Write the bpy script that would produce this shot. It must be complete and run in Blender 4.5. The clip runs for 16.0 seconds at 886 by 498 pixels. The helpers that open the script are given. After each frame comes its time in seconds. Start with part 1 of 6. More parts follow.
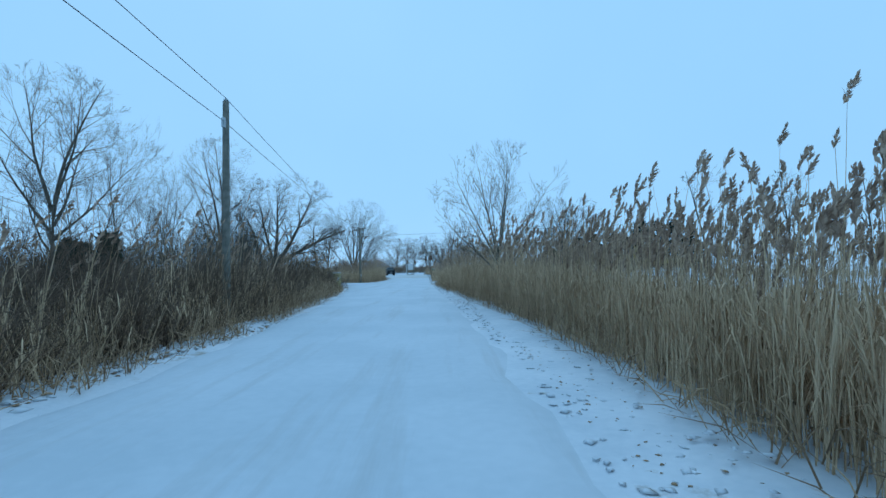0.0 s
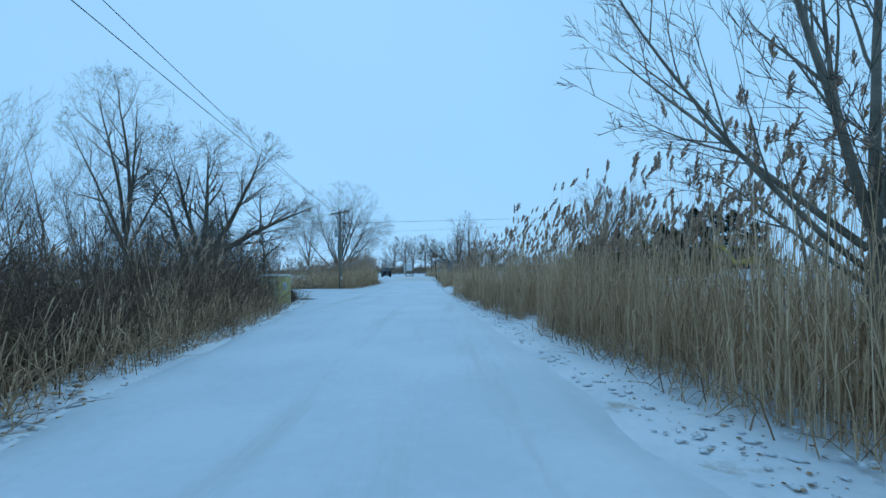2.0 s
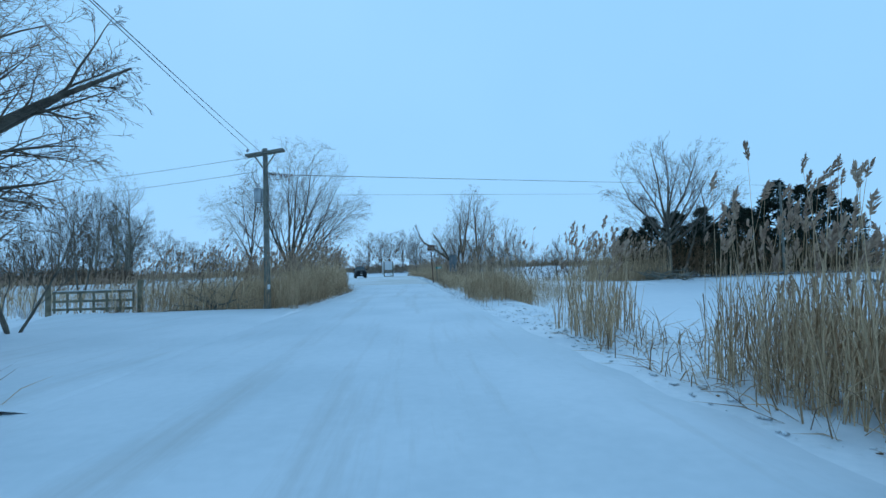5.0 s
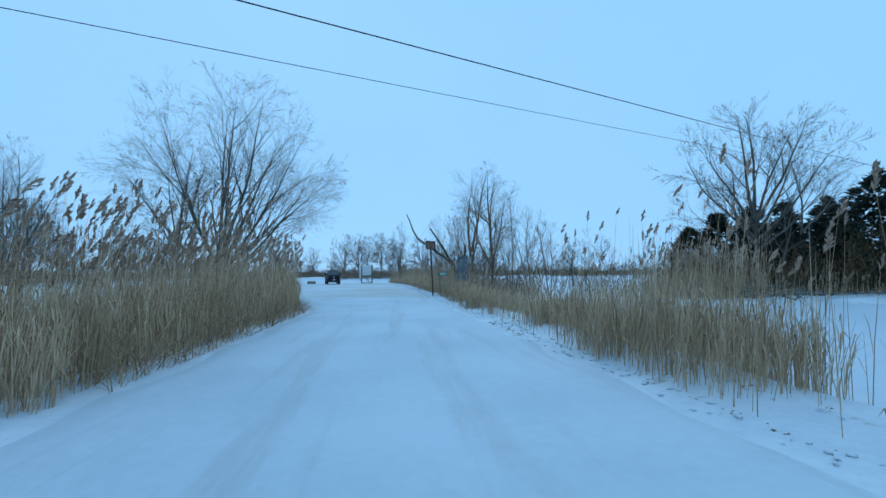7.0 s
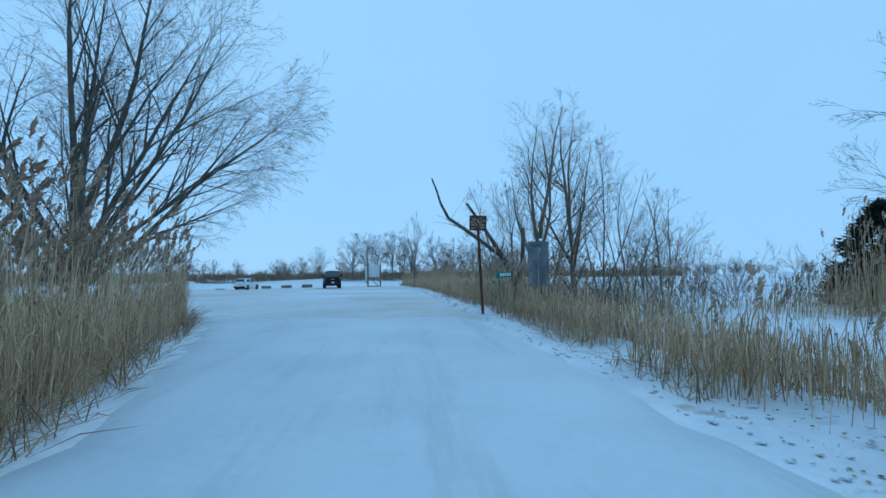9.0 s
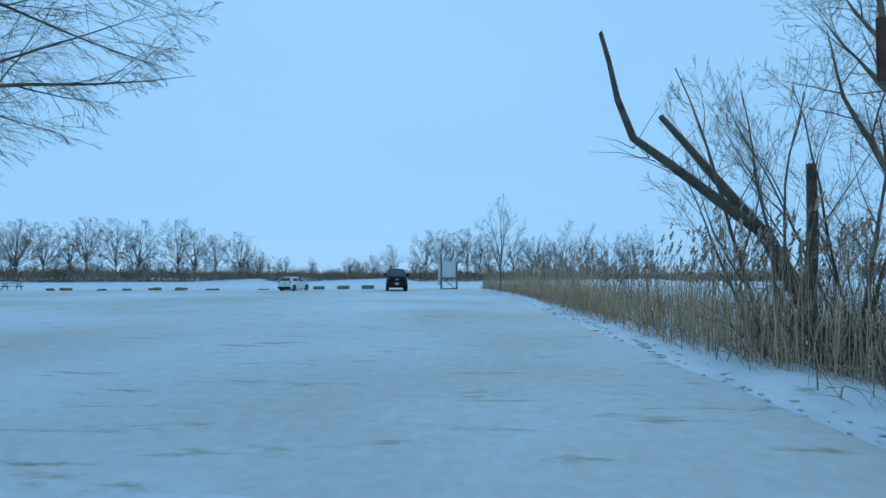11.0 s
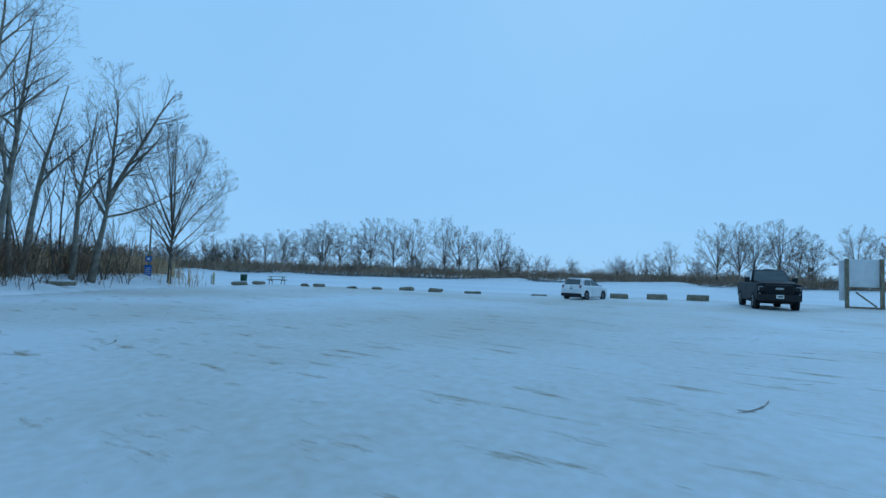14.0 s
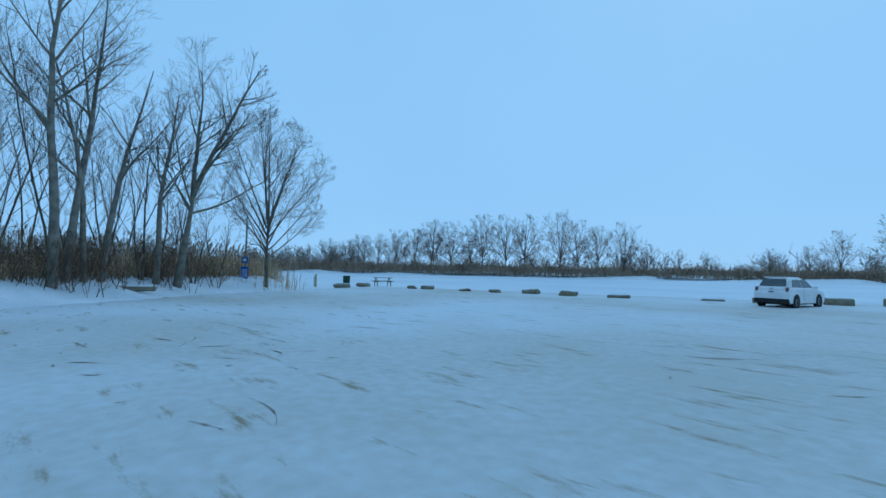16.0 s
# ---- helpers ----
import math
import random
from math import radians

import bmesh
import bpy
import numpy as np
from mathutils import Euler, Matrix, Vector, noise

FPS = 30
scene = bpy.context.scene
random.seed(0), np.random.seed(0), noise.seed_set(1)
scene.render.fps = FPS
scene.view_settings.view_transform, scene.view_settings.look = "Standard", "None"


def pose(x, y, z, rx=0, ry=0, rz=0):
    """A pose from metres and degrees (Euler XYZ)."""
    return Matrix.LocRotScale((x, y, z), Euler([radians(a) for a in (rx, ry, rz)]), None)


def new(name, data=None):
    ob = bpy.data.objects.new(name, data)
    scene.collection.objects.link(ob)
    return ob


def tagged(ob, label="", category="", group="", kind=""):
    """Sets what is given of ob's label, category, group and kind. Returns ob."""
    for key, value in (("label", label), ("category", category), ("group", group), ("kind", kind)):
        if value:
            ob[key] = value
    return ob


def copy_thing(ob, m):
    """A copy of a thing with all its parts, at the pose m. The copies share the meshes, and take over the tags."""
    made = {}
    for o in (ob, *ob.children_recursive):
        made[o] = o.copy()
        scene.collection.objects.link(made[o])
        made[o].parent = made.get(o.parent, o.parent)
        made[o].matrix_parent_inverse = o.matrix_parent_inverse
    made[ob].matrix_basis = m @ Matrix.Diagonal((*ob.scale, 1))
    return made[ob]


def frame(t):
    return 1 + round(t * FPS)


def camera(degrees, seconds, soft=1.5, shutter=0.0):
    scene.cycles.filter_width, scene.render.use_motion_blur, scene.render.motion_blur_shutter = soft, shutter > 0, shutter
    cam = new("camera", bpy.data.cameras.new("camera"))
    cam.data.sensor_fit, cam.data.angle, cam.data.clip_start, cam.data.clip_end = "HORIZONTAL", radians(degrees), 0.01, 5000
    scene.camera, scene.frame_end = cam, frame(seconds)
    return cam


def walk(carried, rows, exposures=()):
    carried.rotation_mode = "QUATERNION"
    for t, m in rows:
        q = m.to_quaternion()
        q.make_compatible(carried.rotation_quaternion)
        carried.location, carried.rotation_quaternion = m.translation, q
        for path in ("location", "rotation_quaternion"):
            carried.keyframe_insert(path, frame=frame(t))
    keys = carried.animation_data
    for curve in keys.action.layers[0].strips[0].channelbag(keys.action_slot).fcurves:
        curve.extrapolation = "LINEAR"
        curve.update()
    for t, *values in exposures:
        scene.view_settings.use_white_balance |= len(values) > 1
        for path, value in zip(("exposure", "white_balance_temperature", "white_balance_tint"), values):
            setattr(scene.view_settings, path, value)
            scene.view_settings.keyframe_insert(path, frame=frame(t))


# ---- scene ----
cam = camera(85.4, 16.0, soft=1.5)
PATH = [
    (0.0, 0.00, -0.00, -0.01, 2.39, 1.19),
    (0.5, -0.57, 4.59, -0.29, 2.33, 1.32),
    (1.0, -0.98, 9.23, -0.42, 2.32, 1.42),
    (1.5, -1.32, 13.90, -0.36, 2.37, 1.19),
    (2.0, -1.60, 18.48, -0.32, 2.49, 0.95),
    (2.5, -2.01, 22.80, -0.41, 2.66, 0.96),
    (3.0, -2.46, 26.77, -0.73, 2.70, 1.24),
    (3.5, -2.83, 30.49, -0.88, 2.62, 1.33),
    (4.0, -3.20, 33.70, -1.50, 2.33, 1.84),
    (4.2, -3.37, 34.93, -1.69, 2.15, 2.10),
    (6.3, -5.10, 50.67, -6.12, 2.82, 0.21),
    (6.5, -5.14, 52.13, -6.06, 2.91, 0.35),
    (7.0, -5.25, 55.96, -6.11, 3.00, 0.42),
    (7.5, -5.26, 59.74, -5.86, 3.19, 0.36),
    (8.0, -5.36, 63.53, -5.62, 3.11, 0.72),
    (8.2, -5.41, 65.04, -5.53, 3.03, 0.84),
    (10.3, -5.60, 82.38, -0.85, 3.46, -0.63),
    (10.5, -5.80, 83.64, 0.41, 3.39, -0.48),
    (11.0, -6.51, 86.67, 3.90, 3.26, -0.24),
    (11.5, -7.92, 89.34, 7.60, 3.57, -1.31),
    (12.0, -9.44, 92.45, 12.38, 3.31, -1.70),
    (12.5, -11.04, 95.45, 18.41, 3.03, -2.22),
    (13.0, -12.68, 98.49, 24.03, 2.98, -2.64),
    (13.3, -13.60, 100.06, 27.59, 2.91, -2.39),
    (13.5, -14.19, 101.03, 29.51, 2.83, -2.19),
    (14.0, -15.57, 103.02, 33.33, 2.78, -1.79),
    (14.5, -16.85, 104.50, 36.28, 2.68, -1.57),
    (15.0, -18.14, 105.79, 39.53, 2.56, -1.29),
    (15.5, -19.33, 106.83, 42.84, 2.47, -1.11),
    (16.0, -20.33, 107.76, 46.42, 2.31, -1.10),
]
walk(cam, [(t, pose(x, y, 1.56, 90 + p, r, w)) for t, x, y, w, p, r in PATH], exposures=[(0.0, 0.0, 6200, 10), (4.0, 0.0, 6200, 10), (6.5, 0.0, 6000, 10), (8.0, -0.03, 6000, 10), (10.5, -0.08, 6150, 10), (12.5, -0.16, 5950, 10), (14.0, -0.2, 5930, 10), (16.0, -0.2, 5930, 10)])

# ---- light: a deep overcast winter sky ----
world = bpy.data.worlds.new("overcast_sky")
scene.world = world
world.use_nodes = True
wn, wl = world.node_tree.nodes, world.node_tree.links
wn.clear()
sky = wn.new("ShaderNodeTexSky")
sky.sky_type, sky.sun_disc = "NISHITA", False
sky.sun_elevation, sky.sun_rotation = radians(38), radians(-20)
sky.air_density, sky.dust_density = 1.0, 0.4
cloud = wn.new("ShaderNodeTexNoise")
cloud.inputs["Scale"].default_value, cloud.inputs["Detail"].default_value = 1.6, 4.0
cloud_tone = wn.new("ShaderNodeValToRGB")
cloud_tone.color_ramp.elements[0].position, cloud_tone.color_ramp.elements[1].position = 0.25, 0.8
cloud_tone.color_ramp.elements[0].color = (2.92, 5.80, 8.80, 1)
cloud_tone.color_ramp.elements[1].color = (3.26, 6.25, 9.25, 1)
blend = wn.new("ShaderNodeMixRGB")
blend.inputs["Fac"].default_value = 0.95
back = wn.new("ShaderNodeBackground")
back.inputs["Strength"].default_value = 0.11
wout = wn.new("ShaderNodeOutputWorld")
wl.new(cloud.outputs["Fac"], cloud_tone.inputs["Fac"])
wl.new(sky.outputs["Color"], blend.inputs["Color1"])
wl.new(cloud_tone.outputs["Color"], blend.inputs["Color2"])
wl.new(blend.outputs["Color"], back.inputs["Color"])
wl.new(back.outputs["Background"], wout.inputs["Surface"])
sun = new("sun", bpy.data.lights.new("sun", "SUN"))
sun.data.energy, sun.data.angle, sun.data.color = 0.5, radians(30), (0.55, 0.8, 1.0)
sun.matrix_basis = pose(0, 0, 60, 48, 0, 160)


# ---- materials ----
def material(name, a, b, rough=0.8, scale=4.0, bump=0.3, metal=0.0, fine=40.0, spec=0.3, island=0.0, stain=None):
    """Two tones by a broad noise, a fine grain, relief; island adds a shift of tone from piece to piece."""
    m = bpy.data.materials.new(name)
    m.use_nodes = True
    n, l = m.node_tree.nodes, m.node_tree.links
    s = n["Principled BSDF"]
    s.inputs["Roughness"].default_value, s.inputs["Metallic"].default_value = rough, metal
    s.inputs["Specular IOR Level"].default_value = spec
    geo = n.new("ShaderNodeNewGeometry")
    big = n.new("ShaderNodeTexNoise")
    big.inputs["Scale"].default_value, big.inputs["Detail"].default_value = scale, 6.0
    small = n.new("ShaderNodeTexNoise")
    small.inputs["Scale"].default_value, small.inputs["Detail"].default_value = fine, 3.0
    for q in (big, small):
        l.new(geo.outputs["Position"], q.inputs["Vector"])
    ramp = n.new("ShaderNodeValToRGB")
    ramp.color_ramp.elements[0].position, ramp.color_ramp.elements[1].position = 0.35, 0.65
    ramp.color_ramp.elements[0].color, ramp.color_ramp.elements[1].color = (*a, 1), (*b, 1)
    add = n.new("ShaderNodeMath")
    add.operation = "MULTIPLY_ADD"
    add.inputs[1].default_value, add.inputs[2].default_value = 0.35, -0.17
    l.new(small.outputs["Fac"], add.inputs[0])
    mixed = n.new("ShaderNodeMath")
    mixed.operation = "ADD"
    l.new(add.outputs[0], mixed.inputs[0])
    l.new(big.outputs["Fac"], mixed.inputs[1])
    last = mixed
    if island:
        shift = n.new("ShaderNodeMath")
        shift.operation = "MULTIPLY_ADD"
        shift.inputs[1].default_value, shift.inputs[2].default_value = island, -island / 2
        l.new(geo.outputs["Random Per Island"], shift.inputs[0])
        last = n.new("ShaderNodeMath")
        last.operation = "ADD"
        l.new(mixed.outputs[0], last.inputs[0])
        l.new(shift.outputs[0], last.inputs[1])
    l.new(last.outputs[0], ramp.inputs["Fac"])
    colour = ramp.outputs["Color"]
    if stain:
        tone, where, lo, hi, stretch = stain
        place = n.new("ShaderNodeMapping")
        place.inputs["Scale"].default_value = stretch
        l.new(geo.outputs["Position"], place.inputs["Vector"])
        blot = n.new("ShaderNodeTexNoise")
        blot.inputs["Scale"].default_value, blot.inputs["Detail"].default_value, blot.inputs["Roughness"].default_value = where, 9.0, 0.68
        l.new(place.outputs["Vector"], blot.inputs["Vector"])
        cut = n.new("ShaderNodeMapRange")
        cut.inputs["From Min"].default_value, cut.inputs["From Max"].default_value = lo, hi
        l.new(blot.outputs["Fac"], cut.inputs["Value"])
        over = n.new("ShaderNodeMixRGB")
        over.inputs["Color2"].default_value = (*tone, 1)
        l.new(cut.outputs["Result"], over.inputs["Fac"])
        l.new(colour, over.inputs["Color1"])
        colour = over.outputs["Color"]
    l.new(colour, s.inputs["Base Color"])
    if bump:
        relief = n.new("ShaderNodeBump")
        relief.inputs["Strength"].default_value, relief.inputs["Distance"].default_value = bump, 0.02
        l.new(mixed.outputs[0], relief.inputs["Height"])
        l.new(relief.outputs["Normal"], s.inputs["Normal"])
    return m


SNOW = material("snow", (0.56, 0.60, 0.64), (0.70, 0.72, 0.75), 0.75, 0.6, 0.6, fine=9.0,
                stain=((0.30, 0.24, 0.16), 0.9, 0.60, 0.72, (1, 1, 1)))
ROAD_SNOW = material("packed_snow", (0.50, 0.55, 0.59), (0.58, 0.62, 0.66), 0.6, 0.35, 0.45, fine=6.0,
                     stain=((0.42, 0.43, 0.43), 0.8, 0.52, 0.8, (1.6, 0.12, 1)))
LOT_SNOW = material("worn_lot_snow", (0.475, 0.455, 0.42), (0.60, 0.63, 0.66), 0.65, 0.11, 0.7, fine=5.0,
                    stain=((0.27, 0.22, 0.145), 1.5, 0.575, 0.68, (0.38, 1.5, 1)))
ICE = material("snowy_ice", (0.54, 0.59, 0.64), (0.63, 0.67, 0.71), 0.5, 0.05, 0.2, fine=2.0)
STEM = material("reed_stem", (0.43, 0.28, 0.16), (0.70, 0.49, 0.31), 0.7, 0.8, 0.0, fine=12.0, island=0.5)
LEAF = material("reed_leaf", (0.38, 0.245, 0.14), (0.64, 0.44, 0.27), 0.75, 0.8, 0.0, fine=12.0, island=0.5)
PLUME = material("reed_plume", (0.29, 0.19, 0.135), (0.50, 0.35, 0.25), 0.9, 1.2, 0.0, fine=30.0, island=0.4)
LITTER = material("dead_grass", (0.22, 0.14, 0.085), (0.48, 0.32, 0.19), 0.9, 1.0, 0.0, fine=20.0, island=0.5)
BARK = material("grey_bark", (0.085, 0.072, 0.058), (0.17, 0.145, 0.115), 0.9, 3.0, 0.8, fine=25.0)
TWIG = material("twigs", (0.085, 0.066, 0.052), (0.15, 0.118, 0.092), 0.85, 1.0, 0.0, fine=10.0)
PALE_BARK = material("pale_bark", (0.13, 0.115, 0.092), (0.24, 0.215, 0.175), 0.9, 3.0, 0.8, fine=25.0)
BROWN_BARK = material("brown_bark", (0.15, 0.105, 0.075), (0.26, 0.19, 0.14), 0.9, 3.0, 0.8, fine=25.0)
BROWN_TWIG = material("brown_twigs", (0.15, 0.105, 0.078), (0.25, 0.185, 0.14), 0.9, 1.0, 0.0, fine=10.0)
BRUSH = material("brush_twigs", (0.085, 0.053, 0.035), (0.19, 0.12, 0.078), 0.9, 1.0, 0.0, fine=10.0, island=0.4)
RUST_TWIG = material("russet_twigs", (0.15, 0.085, 0.045), (0.25, 0.15, 0.08), 0.9, 1.0, 0.0, fine=10.0)
NEEDLE = material("dark_needles", (0.014, 0.022, 0.014), (0.042, 0.052, 0.034), 0.85, 1.5, 0.0, fine=20.0, island=0.4)
MUD = material("frozen_mud", (0.20, 0.165, 0.12), (0.32, 0.27, 0.20), 0.8, 1.5, 0.3, fine=15.0)
FAR_REED = material("far_reeds", (0.28, 0.20, 0.14), (0.44, 0.32, 0.235), 0.9, 0.15, 0.0, fine=2.0, island=0.5)
FAR_BRUSH = material("far_brush", (0.17, 0.125, 0.092), (0.27, 0.205, 0.155), 0.9, 0.2, 0.0, fine=2.0, island=0.4)
# wood beyond the river: lighter than twigs, with distance haze put into the colour
HAZED_TWIG = material("hazed_far_twigs", (0.115, 0.09, 0.072), (0.19, 0.155, 0.125), 0.9, 0.2, 0.0, fine=2.0)
ROCK = material("shore_rock", (0.10, 0.10, 0.10), (0.24, 0.235, 0.225), 0.9, 2.0, 0.6, fine=12.0, island=0.4)
POLE_WOOD = material("weathered_pole", (0.14, 0.135, 0.115), (0.23, 0.22, 0.185), 0.9, 5.0, 0.5, fine=40.0)
TIMBER = material("weathered_timber", (0.16, 0.135, 0.095), (0.27, 0.235, 0.165), 0.9, 4.0, 0.5, fine=30.0)
GREY_METAL = material("galvanised_metal", (0.34, 0.36, 0.37), (0.46, 0.48, 0.49), 0.5, 3.0, 0.1, metal=0.6)
WIRE = material("wire", (0.03, 0.03, 0.032), (0.05, 0.05, 0.055), 0.6, 3.0, 0.0)
YELLOW = material("faded_yellow_paint", (0.37, 0.29, 0.12), (0.47, 0.38, 0.18), 0.7, 2.0, 0.2,
                  stain=((0.26, 0.20, 0.09), 2.0, 0.55, 0.75, (1, 1, 0.4)))
MACHINE_YELLOW = material("worn_machine_yellow", (0.46, 0.31, 0.03), (0.58, 0.40, 0.05), 0.55, 3.0, 0.1,
                          stain=((0.20, 0.15, 0.08), 3.0, 0.60, 0.75, (1, 1, 1)))
FADED = material("sun_faded_yellow", (0.40, 0.37, 0.26), (0.52, 0.49, 0.37), 0.8, 2.5, 0.2,
                 stain=((0.24, 0.21, 0.15), 2.2, 0.55, 0.78, (1, 1, 0.4)))
WHITE = material("white_panel", (0.66, 0.67, 0.68), (0.76, 0.77, 0.78), 0.6, 2.0, 0.1)
RUST = material("rusted_sign", (0.07, 0.03, 0.02), (0.14, 0.065, 0.04), 0.85, 6.0, 0.4)
FLAKE = material("flaking_pale_paint", (0.42, 0.38, 0.30), (0.58, 0.53, 0.43), 0.85, 6.0, 0.2)
GREEN_SIGN = material("green_sign", (0.0, 0.16, 0.11), (0.0, 0.22, 0.15), 0.5, 3.0, 0.0)
BLUE_SIGN = material("blue_sign", (0.02, 0.12, 0.42), (0.03, 0.17, 0.52), 0.5, 3.0, 0.0)
GREY_BOARD = material("weathered_grey_board", (0.11, 0.125, 0.135), (0.19, 0.205, 0.215), 0.85, 2.5, 0.2)
BIN_GREEN = material("green_bin_paint", (0.012, 0.05, 0.03), (0.02, 0.075, 0.045), 0.6, 3.0, 0.1)
BLACK_PAINT = material("black_car_paint", (0.008, 0.009, 0.011), (0.012, 0.013, 0.016), 0.42, 2.0, 0.0, spec=0.06)
WHITE_PAINT = material("white_car_paint", (0.68, 0.69, 0.71), (0.76, 0.77, 0.78), 0.3, 2.0, 0.0, spec=0.5)
TRIM = material("black_plastic", (0.012, 0.012, 0.013), (0.02, 0.02, 0.022), 0.6, 6.0, 0.05)
GLASS = material("dark_car_glass", (0.030, 0.042, 0.046), (0.045, 0.060, 0.065), 0.08, 2.0, 0.0, spec=0.8)
RUBBER = material("tyre_rubber", (0.014, 0.014, 0.014), (0.024, 0.024, 0.024), 0.85, 8.0, 0.2)
ALLOY = material("wheel_alloy", (0.30, 0.31, 0.32), (0.42, 0.43, 0.44), 0.35, 5.0, 0.0, metal=0.8)
LAMP_CLEAR = material("clear_lamp", (0.16, 0.17, 0.18), (0.26, 0.27, 0.28), 0.15, 6.0, 0.0)
LAMP_RED = material("red_lamp", (0.16, 0.07, 0.07), (0.24, 0.11, 0.11), 0.2, 6.0, 0.0)


# ---- builders ----
def thing(name, m, label, category, group="", kind=""):
    ob = new(name)
    ob.matrix_basis = m
    return tagged(ob, label, category, group, kind)


def part(name, shape, mat, parent=None, label=""):
    """Links a bmesh or a mesh as one object, under a thing or a part."""
    if isinstance(shape, bmesh.types.BMesh):
        me = bpy.data.meshes.new(name)
        shape.to_mesh(me)
        shape.free()
    else:
        me = shape
    me.materials.clear()
    me.materials.append(mat)
    ob = new(name, me)
    if parent is not None:
        ob.parent = parent
    return tagged(ob, label)


def box(size, at=(0, 0, 0), bevel=0.0, turn=None, bm=None):
    bm = bm or bmesh.new()
    m = Matrix.Translation(at) @ (turn or Matrix.Identity(4)) @ Matrix.Diagonal((*size, 1))
    made = bmesh.ops.create_cube(bm, size=1.0, matrix=m)["verts"]
    if bevel:
        edges = {e for v in made for e in v.link_edges}
        bmesh.ops.bevel(bm, geom=list(edges), offset=bevel, segments=2, affect="EDGES", profile=0.6)
    return bm


def rod(a, b, r0, r1=None, sides=10, bm=None):
    bm = bm or bmesh.new()
    a, b = Vector(a), Vector(b)
    r1 = r0 if r1 is None else r1
    q = (b - a).to_track_quat("Z", "Y").to_matrix().to_4x4()
    bmesh.ops.create_cone(bm, cap_ends=True, segments=sides, radius1=r0, radius2=r1, depth=(b - a).length,
                          matrix=Matrix.Translation((a + b) / 2) @ q)
    return bm


def prism(outline, x0, x1, bevel=0.0):
    """A side outline of (y, z) points drawn out from x0 to x1."""
    bm = bmesh.new()
    near = [bm.verts.new((x0, y, z)) for y, z in outline]
    far = [bm.verts.new((x1, y, z)) for y, z in outline]
    n = len(outline)
    bm.faces.new(near)
    bm.faces.new(far[::-1])
    for i in range(n):
        bm.faces.new((near[i], far[i], far[(i + 1) % n], near[(i + 1) % n]))
    bmesh.ops.recalc_face_normals(bm, faces=bm.faces)
    if bevel:
        bmesh.ops.bevel(bm, geom=list(bm.edges), offset=bevel, segments=2, affect="EDGES", profile=0.6)
    return bm


